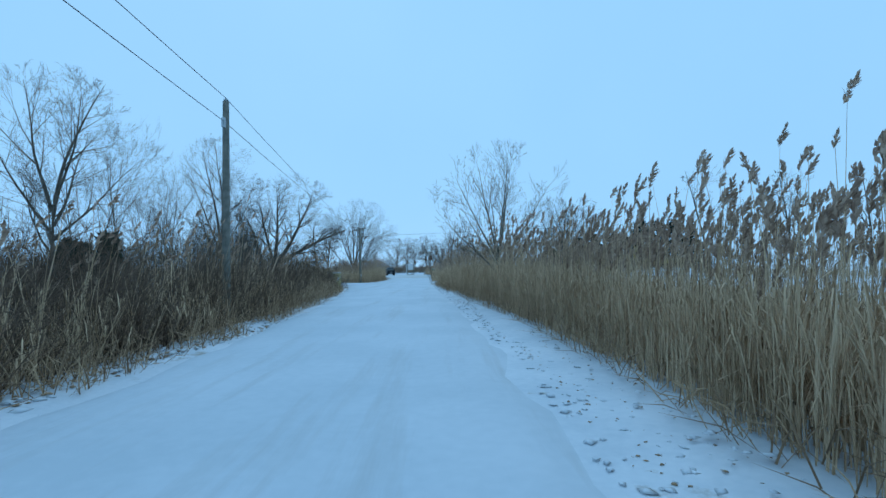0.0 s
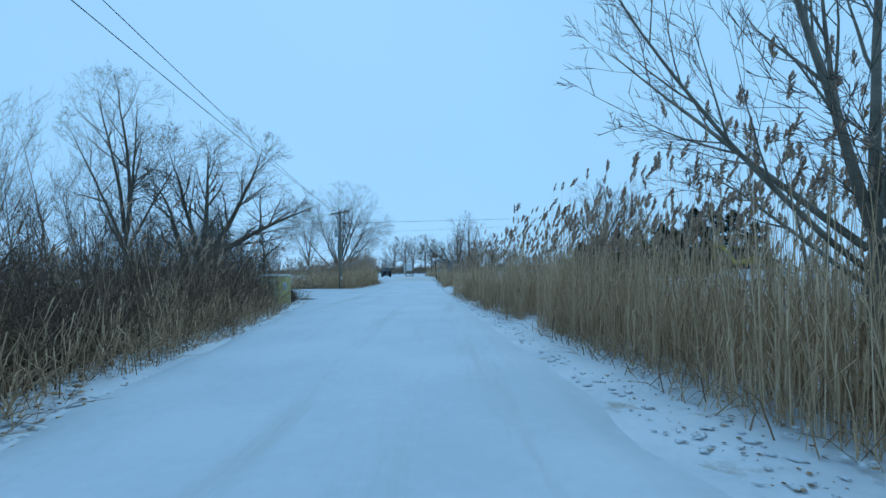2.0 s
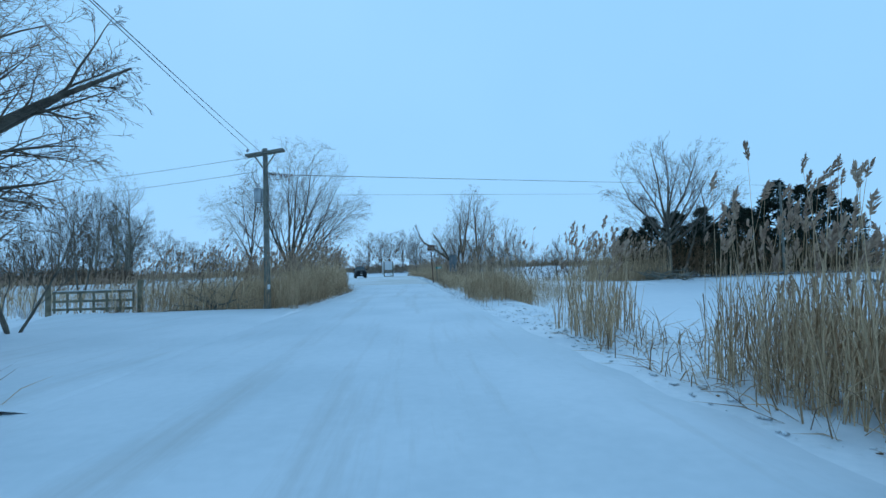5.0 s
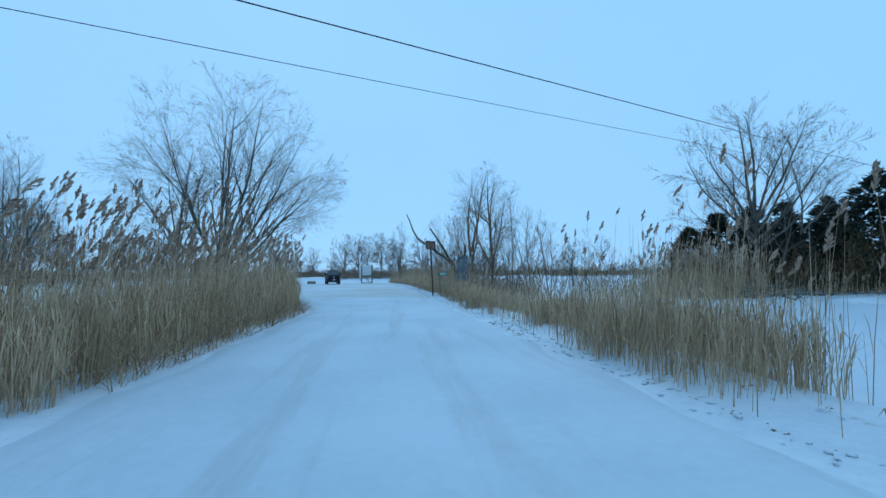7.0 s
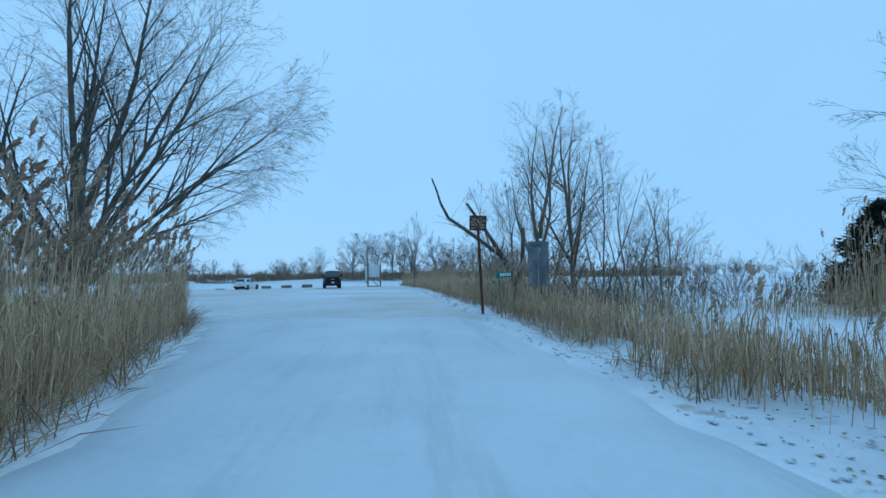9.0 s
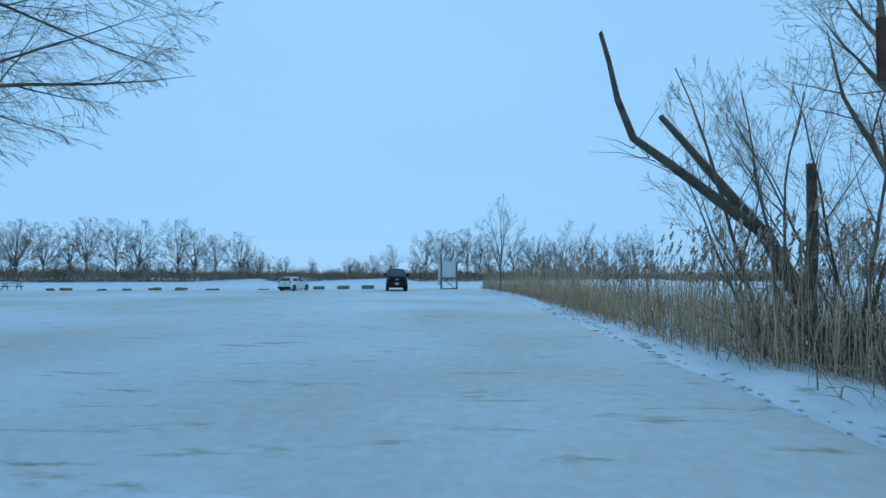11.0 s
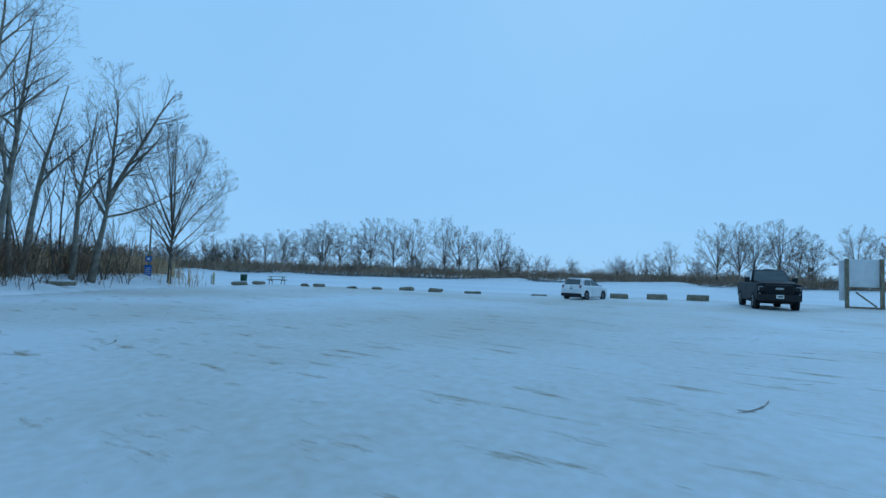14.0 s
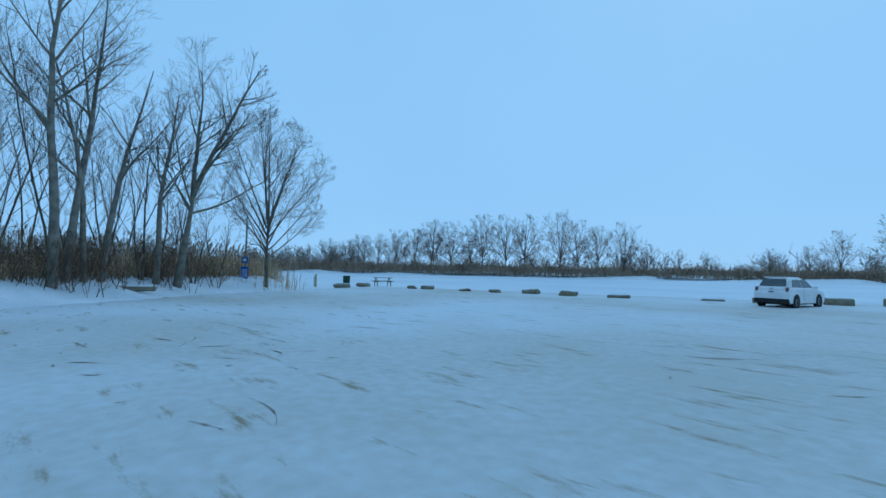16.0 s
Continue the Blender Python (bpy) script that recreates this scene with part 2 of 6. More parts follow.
class Tubes:
    """Collects tapered tubes along lines of points, for branches, wires and stalks."""

    def __init__(self):
        self.v, self.f, self.count = [], [], 0

    def add(self, pts, radii, sides):
        pts = np.asarray(pts, float)
        way = pts[-1] - pts[0]
        way = way / (np.linalg.norm(way) + 1e-9)
        ref = np.array((0.0, 0.0, 1.0)) if abs(way[2]) < 0.9 else np.array((1.0, 0.0, 0.0))
        e1 = np.cross(way, ref)
        e1 /= np.linalg.norm(e1)
        e2 = np.cross(way, e1)
        a = np.arange(sides) * (2 * math.pi / sides)
        ring = np.cos(a)[:, None] * e1 + np.sin(a)[:, None] * e2
        n = len(pts)
        self.v.append((pts[:, None, :] + np.asarray(radii)[:, None, None] * ring[None]).reshape(-1, 3))
        i, j = np.meshgrid(np.arange(n - 1), np.arange(sides), indexing="ij")
        k = (j + 1) % sides
        base = self.count
        self.f.append(np.stack([base + i * sides + j, base + i * sides + k, base + (i + 1) * sides + k,
                                base + (i + 1) * sides + j], -1).reshape(-1, 4))
        self.count += n * sides

    def add_many(self, pts, radii, sides):
        """pts: tubes x points x 3; radii: tubes x points."""
        way = pts[:, -1] - pts[:, 0]
        way = way / (np.linalg.norm(way, axis=1, keepdims=True) + 1e-9)
        ref = np.where(np.abs(way[:, 2:3]) < 0.9, np.array((0.0, 0.0, 1.0)), np.array((1.0, 0.0, 0.0)))
        e1 = np.cross(way, ref)
        e1 /= np.linalg.norm(e1, axis=1, keepdims=True) + 1e-9
        e2 = np.cross(way, e1)
        a = np.arange(sides) * (2 * math.pi / sides)
        ring = np.cos(a)[None, :, None] * e1[:, None] + np.sin(a)[None, :, None] * e2[:, None]
        k, n = pts.shape[:2]
        self.v.append((pts[:, :, None, :] + radii[:, :, None, None] * ring[:, None]).reshape(-1, 3))
        i, j = np.meshgrid(np.arange(n - 1), np.arange(sides), indexing="ij")
        nx = (j + 1) % sides
        one = np.stack([i * sides + j, i * sides + nx, (i + 1) * sides + nx, (i + 1) * sides + j], -1).reshape(-1, 4)
        self.f.append((self.count + (np.arange(k) * n * sides)[:, None, None] + one[None]).reshape(-1, 4))
        self.count += k * n * sides

    def add_cones(self, base, tip, r):
        """Pointed twigs: a three-sided base and a tip; not to be mixed with tubes."""
        way = tip - base
        way = way / (np.linalg.norm(way, axis=1, keepdims=True) + 1e-9)
        ref = np.where(np.abs(way[:, 2:3]) < 0.9, np.array((0.0, 0.0, 1.0)), np.array((1.0, 0.0, 0.0)))
        e1 = np.cross(way, ref)
        e1 /= np.linalg.norm(e1, axis=1, keepdims=True) + 1e-9
        e2 = np.cross(way, e1)
        a = np.arange(3) * (2 * math.pi / 3)
        ring = np.cos(a)[None, :, None] * e1[:, None] + np.sin(a)[None, :, None] * e2[:, None]
        v = np.concatenate((base[:, None] + r[:, None, None] * ring, tip[:, None]), 1)
        f = np.array(((0, 1, 3), (1, 2, 3), (2, 0, 3)))
        self.v.append(v.reshape(-1, 3))
        self.f.append((self.count + (np.arange(len(base)) * 4)[:, None, None] + f[None]).reshape(-1, 3))
        self.count += len(base) * 4

    def mesh(self, name, points=None):
        """The mesh of all tubes, with the cones of another lot where given."""
        if points is None:
            return quick_mesh(name, np.concatenate(self.v), np.concatenate(self.f), True)
        v, f = self.v + points.v, [np.concatenate(self.f)] if self.f else []
        return quick_mesh(name, np.concatenate(v), f + [np.concatenate(points.f) + self.count], True)


def quick_mesh(name, v, f, smooth=False):
    """A mesh from an array of vertices and one or more arrays of faces, each with one count of corners."""
    me = bpy.data.meshes.new(name)
    lots = [np.asarray(q, np.int32) for q in (f if isinstance(f, list) and isinstance(f[0], np.ndarray) and f[0].ndim == 2 else [f])]
    corners = np.concatenate([q.ravel() for q in lots])
    total = np.concatenate([np.full(len(q), q.shape[1], np.int32) for q in lots])
    me.vertices.add(len(v))
    me.vertices.foreach_set("co", np.asarray(v, np.float32).ravel())
    me.loops.add(corners.size)
    me.loops.foreach_set("vertex_index", corners)
    me.polygons.add(len(total))
    me.polygons.foreach_set("loop_start", (np.cumsum(total) - total).astype(np.int32))
    me.polygons.foreach_set("loop_total", total)
    me.update(calc_edges=True)
    me.validate()
    if smooth:
        me.polygons.foreach_set("use_smooth", np.ones(len(me.polygons), bool))
    return me


# ---- the plan: road edges, banks, shores ----
def left_edge(y):
    return np.interp(y, (-40, 0, 10, 21, 34, 42, 46, 63, 77, 85, 92), (-4.2, -4.5, -4.8, -5.6, -7.2, -8.5, -9.2, -8.9, -8.7, -11.0, -13.5))


def right_edge(y):
    return np.interp(y, (-40, 0, 10, 25, 40, 52, 64, 76, 92, 114, 130, 150), (2.2, 2.0, 1.9, 1.1, 0.2, -0.5, -1.1, -1.5, -1.9, -2.6, -3.1, -6.0))


def near_shore(x):
    return np.interp(x, (-300, -120, -60, -50, -30, -10, 20, 80, 300), (110, 124, 131, 134, 143, 153, 168, 190, 240))


def far_shore(x):
    return np.maximum(np.interp(x, (-300, -150, -100, -60, 0, 100, 300), (120, 187, 228, 262, 292, 320, 350)), near_shore(x) + 22)


def ripple(x, y, s, seed=0.0):
    return noise.noise((x * s + seed, y * s - seed, seed))


def smooth_step(a, b, x):
    u = min(1.0, max(0.0, (x - a) / (b - a)))
    return u * u * (3 - 2 * u)


def pond(x, y):
    """1 on the frozen pond beside the road, 0 outside it."""
    dx, dy = (x - 22.0) / 21.0, (y - 61.0) / 26.0
    return 1.0 - smooth_step(0.85, 1.05, math.sqrt(dx * dx + dy * dy) + 0.08 * ripple(x, y, 0.12, 3.0))


def bank_mound(x, y):
    """1 on the raised bank under the trees at the lot's end."""
    if not 93 < y < 126 or x > -18:
        return 0.0
    edge = float(np.interp(y, (95, 103, 113, 122, 130), (-23, -37, -43.5, -49.5, -55)))
    return smooth_step(0, 4.0, edge - x + 0.8 * ripple(x, y, 0.3, 2.0)) * smooth_step(94, 100, y) * (1 - smooth_step(121.5, 125, y))


def spoil(x, y):
    """1 on the heap of spoil beside the pond, 0 outside it."""
    return 1.0 - smooth_step(0.25, 1.0, math.hypot((x - 32.0) / 9.0, (y - 69.5) / 6.5) + 0.2 * ripple(x, y, 0.4, 12.0)) if 18 < x < 46 else 0.0


def ground_z(x, y):
    x, y = float(x), float(y)
    if abs(x) > 900 or y > 1200 or y < -400:
        return -0.4
    river = smooth_step(0, 6, y - near_shore(x)) * (1 - smooth_step(-4, 2, y - far_shore(x)))
    z = 0.10 * ripple(x, y, 0.35, 1.0) + 0.05 * ripple(x, y, 1.3, 2.0)
    if y < near_shore(x):
        le, re = float(left_edge(y)), float(right_edge(y))
        out = max(le - x, x - re)
        if y > 90 and x < re:
            out = 0.0
        if 45 < y < 62.5 and -21 < x < le:
            out = 0.0
        z = z * smooth_step(0.0, 1.2, out) - 0.05 + 0.10 * smooth_step(0.0, 0.5, out) * (1 - smooth_step(0.8, 1.8, out)) - 0.30 * smooth_step(1.2, 3.0, out)
        z -= 0.55 * pond(x, y)
    z -= 1.1 * river
    z += 2.0 * spoil(x, y)
    z += 0.85 * bank_mound(x, y)
    if y > far_shore(x):
        z += 1.0 * smooth_step(0, 4, y - far_shore(x))
    return z


# ---- ground, road, parking lot, ice ----
def graded(lo, hi, step, far):
    inner = np.arange(lo, hi + step / 2, step)
    grow = np.cumsum(np.geomspace(step * 1.5, far / 3, 22))
    return np.concatenate((lo - grow[::-1], inner, hi + grow))


def sheet(xs, ys, height):
    v = [(x, y, height(x, y)) for y in ys for x in xs]
    nx, ny = len(xs), len(ys)
    i, j = np.meshgrid(np.arange(ny - 1), np.arange(nx - 1), indexing="ij")
    f = np.stack([i * nx + j, i * nx + j + 1, (i + 1) * nx + j + 1, (i + 1) * nx + j], -1).reshape(-1, 4)
    return v, f


xs, ys = graded(-60, 50, 0.9, 2600), graded(-24, 170, 0.9, 2600)
gv, gf = sheet(xs, ys, ground_z)
tagged(part("ground", quick_mesh("ground", gv, gf, True), SNOW, None, "snow-covered marshy ground with dead grass showing through"), category="ground", kind="structure")


def strip(left, right, across, rise):
    """A sheet between two lines of points."""
    v, n = [], len(left)
    for (ax, ay), (bx, by) in zip(left, right):
        for k in range(across + 1):
            u = k / across
            x, y = ax + (bx - ax) * u, ay + (by - ay) * u
            v.append((x, y, rise(x, y, u)))
    w = across + 1
    i, j = np.meshgrid(np.arange(n - 1), np.arange(across), indexing="ij")
    f = np.stack([i * w + j, i * w + j + 1, (i + 1) * w + j + 1, (i + 1) * w + j], -1).reshape(-1, 4)
    return quick_mesh("strip", v, f, True)


def road_rise(x, y, u):
    rut = math.exp(-((u - 0.30) / 0.06) ** 2) + math.exp(-((u - 0.66) / 0.06) ** 2)
    edge = smooth_step(0, 0.10, u) * smooth_step(0, 0.10, 1 - u)
    return -0.06 + 0.075 * edge - 0.02 * rut * edge + 0.012 * ripple(x, y, 0.8, 5.0) * edge - 0.09 * smooth_step(89.5, 92.5, y)


road_y = np.arange(-24, 93, 0.6)
wob = [0.35 * ripple(0, y, 0.5, 7.0) + 0.15 * ripple(0, y, 1.7, 8.0) for y in road_y]
tagged(part("road", strip([(left_edge(y) - 0.25 + w, y) for y, w in zip(road_y, wob)], [(right_edge(y) - 0.75 - w, y) for y, w in zip(road_y, wob)], 40, road_rise),
            ROAD_SNOW, None, "narrow road under packed snow with faint wheel tracks"), category="road", kind="structure")


def lot_rise(x, y, u):
    edge = smooth_step(0, 0.02, u) * smooth_step(0, 0.02, 1 - u)
    seam = 0.07 * (1 - smooth_step(88.0, 90.6, y)) if x > -13 and y > 80 else 0.0
    return -0.07 + 0.085 * edge - seam + 0.02 * ripple(x, y, 0.35, 6.0) + 0.008 * ripple(x, y, 1.5, 9.0)


span = np.linspace(0, 1, 110)
lot_left = [(np.interp(s, (0, 0.2, 0.45, 0.75, 1), (-12.6, -21, -38, -46, -53)), np.interp(s, (0, 0.2, 0.45, 0.75, 1), (88, 95, 103, 113, 130))) for s in span]
lot_right = [(np.interp(s, (0, 0.5, 1), (-2.5, -3.3, -6.0)), np.interp(s, (0, 0.5, 1), (88, 116, 151))) for s in span]
tagged(part("parking_lot", strip(lot_left, lot_right, 90, lot_rise), LOT_SNOW, None, "open parking lot of worn snow with brown scuffed patches"), category="parking lot", kind="structure")

# side drive on the left, up to the gate
drive_left = [(np.interp(s, (0, 1), (-8.6, -9.2)), np.interp(s, (0, 1), (46.5, 62.0))) for s in span[::4]]
drive_right = [(np.interp(s, (0, 0.4, 1), (-11.5, -17.5, -20.5)), np.interp(s, (0, 0.4, 1), (47.5, 57.0, 63.0))) for s in span[::4]]
tagged(part("side_drive", strip(drive_right, drive_left, 24, lot_rise), ROAD_SNOW, None, "snow-covered side drive leading to a gate"), category="driveway", kind="structure")

shore_x = np.concatenate((np.arange(-420, -60, 12.0), np.arange(-60, 60, 3.0), np.arange(60, 420, 15.0)))
tagged(part("river", strip([(x, near_shore(x) + 0.4) for x in shore_x], [(x, far_shore(x) + 0.5) for x in shore_x], 30,
                           lambda x, y, u: -0.52 + 0.012 * ripple(x, y, 0.08, 4.0)), ICE, None, "wide frozen river under smooth snow"), category="river", kind="structure")
ring = [(22 + 23 * math.cos(a), 61 + 28.5 * math.sin(a)) for a in np.linspace(0, 2 * math.pi, 49)]
tagged(part("pond", strip([(22.0, 61.0)] * 49, ring, 14, lambda x, y, u: -0.62 + 0.01 * ripple(x, y, 0.2, 4.0)), ICE, None, "frozen pond under flat snow"), category="pond", kind="structure")


# ---- reeds ----
UP = np.array((0.0, 0.0, 1.0))


def reed_bed(label, spots, heights, rng, plume_share=0.45, leaves=3, stem_r=0.008, lean=0.07, wind=(0.25, 0.1), broken=0.08, straw=None, spikes=14):
    """A bed of dry reeds: jointed stalks, blades and nodding plumes; the taller ones carry the plumes."""
    n = len(spots)
    spots, heights = np.asarray(spots, float), np.asarray(heights, float)
    z = np.array([ground_z(x, y) for x, y in spots]) - 0.03
    base = np.column_stack((spots, z))
    tall = rng.random(n) < max(plume_share, 0.18)
    heights = heights * np.where(tall, rng.uniform(0.74, 1.12, n), rng.uniform(0.34, 0.66, n))
    tilt = rng.normal(0, lean, (n, 2)) + np.asarray(wind) * 0.2
    snapped = rng.random(n) < broken
    tilt[snapped] *= 4.0
    tilt *= np.minimum(1.0, 0.9 / (np.linalg.norm(tilt, axis=1, keepdims=True) + 1e-9))
    heights = np.where(snapped, heights * 0.6, heights)

    def along(s, who=slice(None)):
        s = np.broadcast_to(np.asarray(s, float), heights[who].shape)
        xy = tilt[who] * heights[who][:, None] * (0.55 * s + 0.45 * s * s)[:, None]
        return base[who] + np.column_stack((xy, heights[who] * s * (1 - 0.06 * s)))

    bed = thing("reed_bed", Matrix.Identity(4), label, "reeds", kind="stuff")
    a = np.arange(3) * 2.094 + 0.4
    ring3 = np.column_stack((np.cos(a), np.sin(a), 0 * a))
    thick = stem_r * rng.uniform(0.7, 1.3, n)
    v = np.stack([along(s)[:, None, :] + (thick * w)[:, None, None] * ring3 for s, w in ((0.0, 1.1), (0.45, 0.9), (1.0, 0.3))], 1).reshape(-1, 3)
    quads = np.array([(r * 3 + j, r * 3 + (j + 1) % 3, r * 3 + 3 + (j + 1) % 3, r * 3 + 3 + j) for r in range(2) for j in range(3)])
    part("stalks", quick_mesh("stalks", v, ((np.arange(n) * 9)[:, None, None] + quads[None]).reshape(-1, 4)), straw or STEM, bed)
    if leaves:
        who = np.repeat(np.arange(n), leaves)
        m = len(who)
        root = along(rng.uniform(0.03, 0.80, m) * np.where(tall[who], 0.62, 1.0), who)
        ang = rng.uniform(0, 2 * math.pi, m)
        out = np.column_stack((np.cos(ang) + 0.5 * wind[0], np.sin(ang) + 0.5 * wind[1], 0 * ang))
        side = np.column_stack((-np.sin(ang), np.cos(ang), 0 * ang))
        length, width = rng.uniform(0.30, 0.80, m)[:, None], rng.uniform(0.005, 0.011, m)[:, None] * (stem_r / 0.008) ** 0.7
        reach = rng.uniform(0.15, 0.6, m)[:, None]
        mid = root + out * length * reach * 0.5 + UP * length * 0.55
        tip = root + out * length * reach * 1.2 + UP * length * rng.uniform(0.1, 0.95, m)[:, None]
        v = np.stack((root - side * width * 0.6, root + side * width * 0.6, mid - side * width, mid + side * width, tip), 1).reshape(-1, 3)
        tris = np.array(((0, 1, 3), (0, 3, 2), (2, 3, 4)))
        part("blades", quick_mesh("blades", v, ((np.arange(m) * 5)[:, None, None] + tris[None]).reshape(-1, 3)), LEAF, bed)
    has = np.where(tall & ~snapped & (rng.random(n) < plume_share / max(plume_share, 0.18)))[0]
    k = len(has)
    if k:
        top = along(1.0, has)
        size = rng.uniform(0.65, 1.15, k)[:, None] * (stem_r / 0.007) ** 0.5
        axis = UP + np.column_stack((tilt[has] * 1.5 + np.asarray(wind) * rng.uniform(0.3, 2.0, (k, 1)) + rng.normal(0, 0.14, (k, 2)), np.zeros(k)))
        axis /= np.linalg.norm(axis, axis=1, keepdims=True)
        v, slim = [], math.sqrt(14 / spikes)
        for q in range(spikes):
            s = ((q + 0.5) / spikes) ** 0.85
            bulge = 0.060 * math.sin(math.pi * min(1.0, 0.10 + 0.92 * s)) ** 0.7
            out = rng.normal(0, 1, (k, 3))
            out -= axis * (out * axis).sum(1, keepdims=True)
            out /= np.linalg.norm(out, axis=1, keepdims=True) + 1e-9
            c = top + axis * (-0.10 + 0.27 * s) * size
            way = axis * rng.uniform(0.07, 0.12, (k, 1)) + out * bulge * rng.uniform(0.4, 1.3, (k, 1)) + np.array((wind[0], wind[1], -0.15)) * 0.06
            side = np.cross(way, axis + rng.normal(0, 0.4, (k, 3)))
            side *= 0.024 * slim * size / (np.linalg.norm(side, axis=1, keepdims=True) + 1e-9)
            L = size * rng.uniform(0.75, 1.2, (k, 1)) * (1.1 - 0.4 * s)
            v += [c, c + way * L * 0.55 + side, c + way * L, c + way * L * 0.55 - side]
        v = np.stack(v, 1).reshape(-1, 3)
        qs = np.arange(spikes * 4).reshape(-1, 4)
        part("plumes", quick_mesh("plumes", v, ((np.arange(k) * spikes * 4)[:, None, None] + qs[None]).reshape(-1, 4)), PLUME, bed)
    return bed


def grass_bed(label, spots, tall, rng, mat=None):
    """Low matted dead grass and broken stalks."""
    n = len(spots)
    spots = np.asarray(spots, float)
    base = np.column_stack((spots, [ground_z(x, y) - 0.02 for x, y in spots]))
    ang, length = rng.uniform(0, 2 * math.pi, n), rng.uniform(0.4, 1.0, n) * tall
    steep = rng.uniform(0.35, 1.4, n)
    out = np.column_stack((np.cos(ang) * np.cos(steep), np.sin(ang) * np.cos(steep), np.sin(steep)))
    side = np.column_stack((-np.sin(ang), np.cos(ang), 0 * ang))
    w = rng.uniform(0.004, 0.010, n)[:, None]
    mid = base + out * length[:, None] * 0.55
    tip = base + out * length[:, None] + np.column_stack((np.cos(ang), np.sin(ang), -0.5 + 0 * ang)) * length[:, None] * 0.25
    v = np.stack((base - side * w, base + side * w, mid - side * w, mid + side * w, mid + np.array((0, 0, 0.01)), tip), 1).reshape(-1, 3)
    o = (np.arange(n) * 6)[:, None, None]
    tris = np.array(((0, 1, 4), (0, 4, 2), (1, 3, 4), (2, 4, 5), (4, 3, 5)))
    bed = thing("dead_grass", Matrix.Identity(4), label, "grass", kind="stuff")
    part("blades", quick_mesh("grass", v, (o + tris[None]).reshape(-1, 3)), mat or LITTER, bed)
    return bed


def scatter(rng, count, y0, y1, edge, side, depth, keep=None, bias=1.6):
    """Spots beside an edge line, thicker towards the edge."""
    y = rng.uniform(y0, y1, count)
    d = depth * rng.random(count) ** bias
    x = edge(y) + side * d
    pts = np.column_stack((x, y))
    ok = np.array([noise.noise((px * 0.45, py * 0.45, 11.0)) > -0.28 and not (-11.2 < px < -7.5 and 39.6 < py < 44.5) and (keep is None or keep(px, py)) for px, py in pts])
    return pts[ok]


def patchy(pts, lo, hi, rng):
    """Heights that swell and sink over the bed."""
    swell = np.array([0.5 + 0.6 * noise.noise((x * 0.16, y * 0.16, 21.0)) for x, y in pts])
    return (lo + (hi - lo) * np.clip(swell, 0, 1)) * rng.uniform(0.78, 1.12, len(pts))


rng = np.random.default_rng(4)
e_right = lambda y: right_edge(y) + np.interp(y, (0, 12, 30, 42, 60, 70, 80, 90), (0.8, 0.8, 0.25, -0.1, -0.3, -0.45, 0.1, 0.45))
e_left = lambda y: left_edge(y) - 0.5
p = scatter(rng, 16500, -7, 47, e_right, 1, 6.5, lambda x, y: (y < 39 or x < 4.6 + 0.12 * (47 - y)) and not 35.9 < y - 0.75 * (x - 0.5) < 37.7)
reed_bed("tall tan dry reeds with brown plumes along the road", p, patchy(p, 2.4, 3.4, rng) * np.interp(p[:, 1], (4, 12, 22, 28, 34, 39, 47), (0.90, 1.0, 1.05, 1.18, 1.18, 1.0, 0.85)), rng, stem_r=0.006, plume_share=0.27, leaves=4, spikes=38)
p = scatter(rng, 4000, 1, 19, e_right, 1, 6.5)
reed_bed("dense dry reeds with pale blades along the road", p, patchy(p, 2.3, 3.1, rng), rng, stem_r=0.006, plume_share=0.2, leaves=4, spikes=30)
p = scatter(rng, 900, 47, 53.5, e_right, 1, 5.0, lambda x, y: noise.noise((x * 0.3, y * 0.3, 4.0)) > -0.1 + 0.06 * (y - 47))
reed_bed("thin dry reeds with gaps that show the frozen pond", p, patchy(p, 1.5, 2.7, rng), rng)
p = scatter(rng, 1500, 74.5, 90, e_right, 1, 3.2, lambda x, y: y > 77 or noise.noise((x * 0.3, y * 0.3, 8.0)) > 0.0)
reed_bed("low tan reeds between the road and the frozen pond", p, patchy(p, 1.2, 2.1, rng), rng, plume_share=0.06)
p = np.column_stack((rng.uniform(0, 12, 320), rng.uniform(71, 86, 320)))
p = p[p[:, 0] < -5.5 + 0.62 * (p[:, 1] - 52.1)]
reed_bed("sparse thin reeds standing in the frozen pond", p, patchy(p, 0.7, 1.5, rng), rng, plume_share=0.1, leaves=1, stem_r=0.006, lean=0.16)
p = scatter(rng, 6000, 89, 152, e_right, 1, 8.0)
reed_bed("tan dry reeds edging the parking lot", p, patchy(p, 1.9, 3.2, rng), rng, stem_r=0.007)
p = scatter(rng, 3000, -4, 46, lambda y: e_left(y) - 0.9, -1, 5.5, lambda x, y: noise.noise((x * 0.2, y * 0.2, 31.0)) > -0.2)
reed_bed("tan dry reeds with brown plumes among roadside brush", p, patchy(p, 2.3, 3.7, rng), rng, lean=0.16, broken=0.25, plume_share=0.22)
p = scatter(rng, 3000, 5, 46, lambda y: e_left(y) - 0.1, -1, 4.5)
reed_bed("broken straw-brown weeds leaning out of the bank", p, patchy(p, 1.5, 2.6, rng), rng, plume_share=0.0, lean=0.34, broken=0.3, straw=LITTER, leaves=2)
p = np.column_stack((rng.uniform(-10.5, -6.8, 190), rng.uniform(14, 22, 190)))
reed_bed("tall reeds with dark nodding plumes above the brush", p, patchy(p, 3.4, 4.2, rng), rng, plume_share=0.5, leaves=2, stem_r=0.007, wind=(0.4, 0.1), spikes=38)
p = scatter(rng, 7600, 62.0, 90, e_left, -1, 8.0)
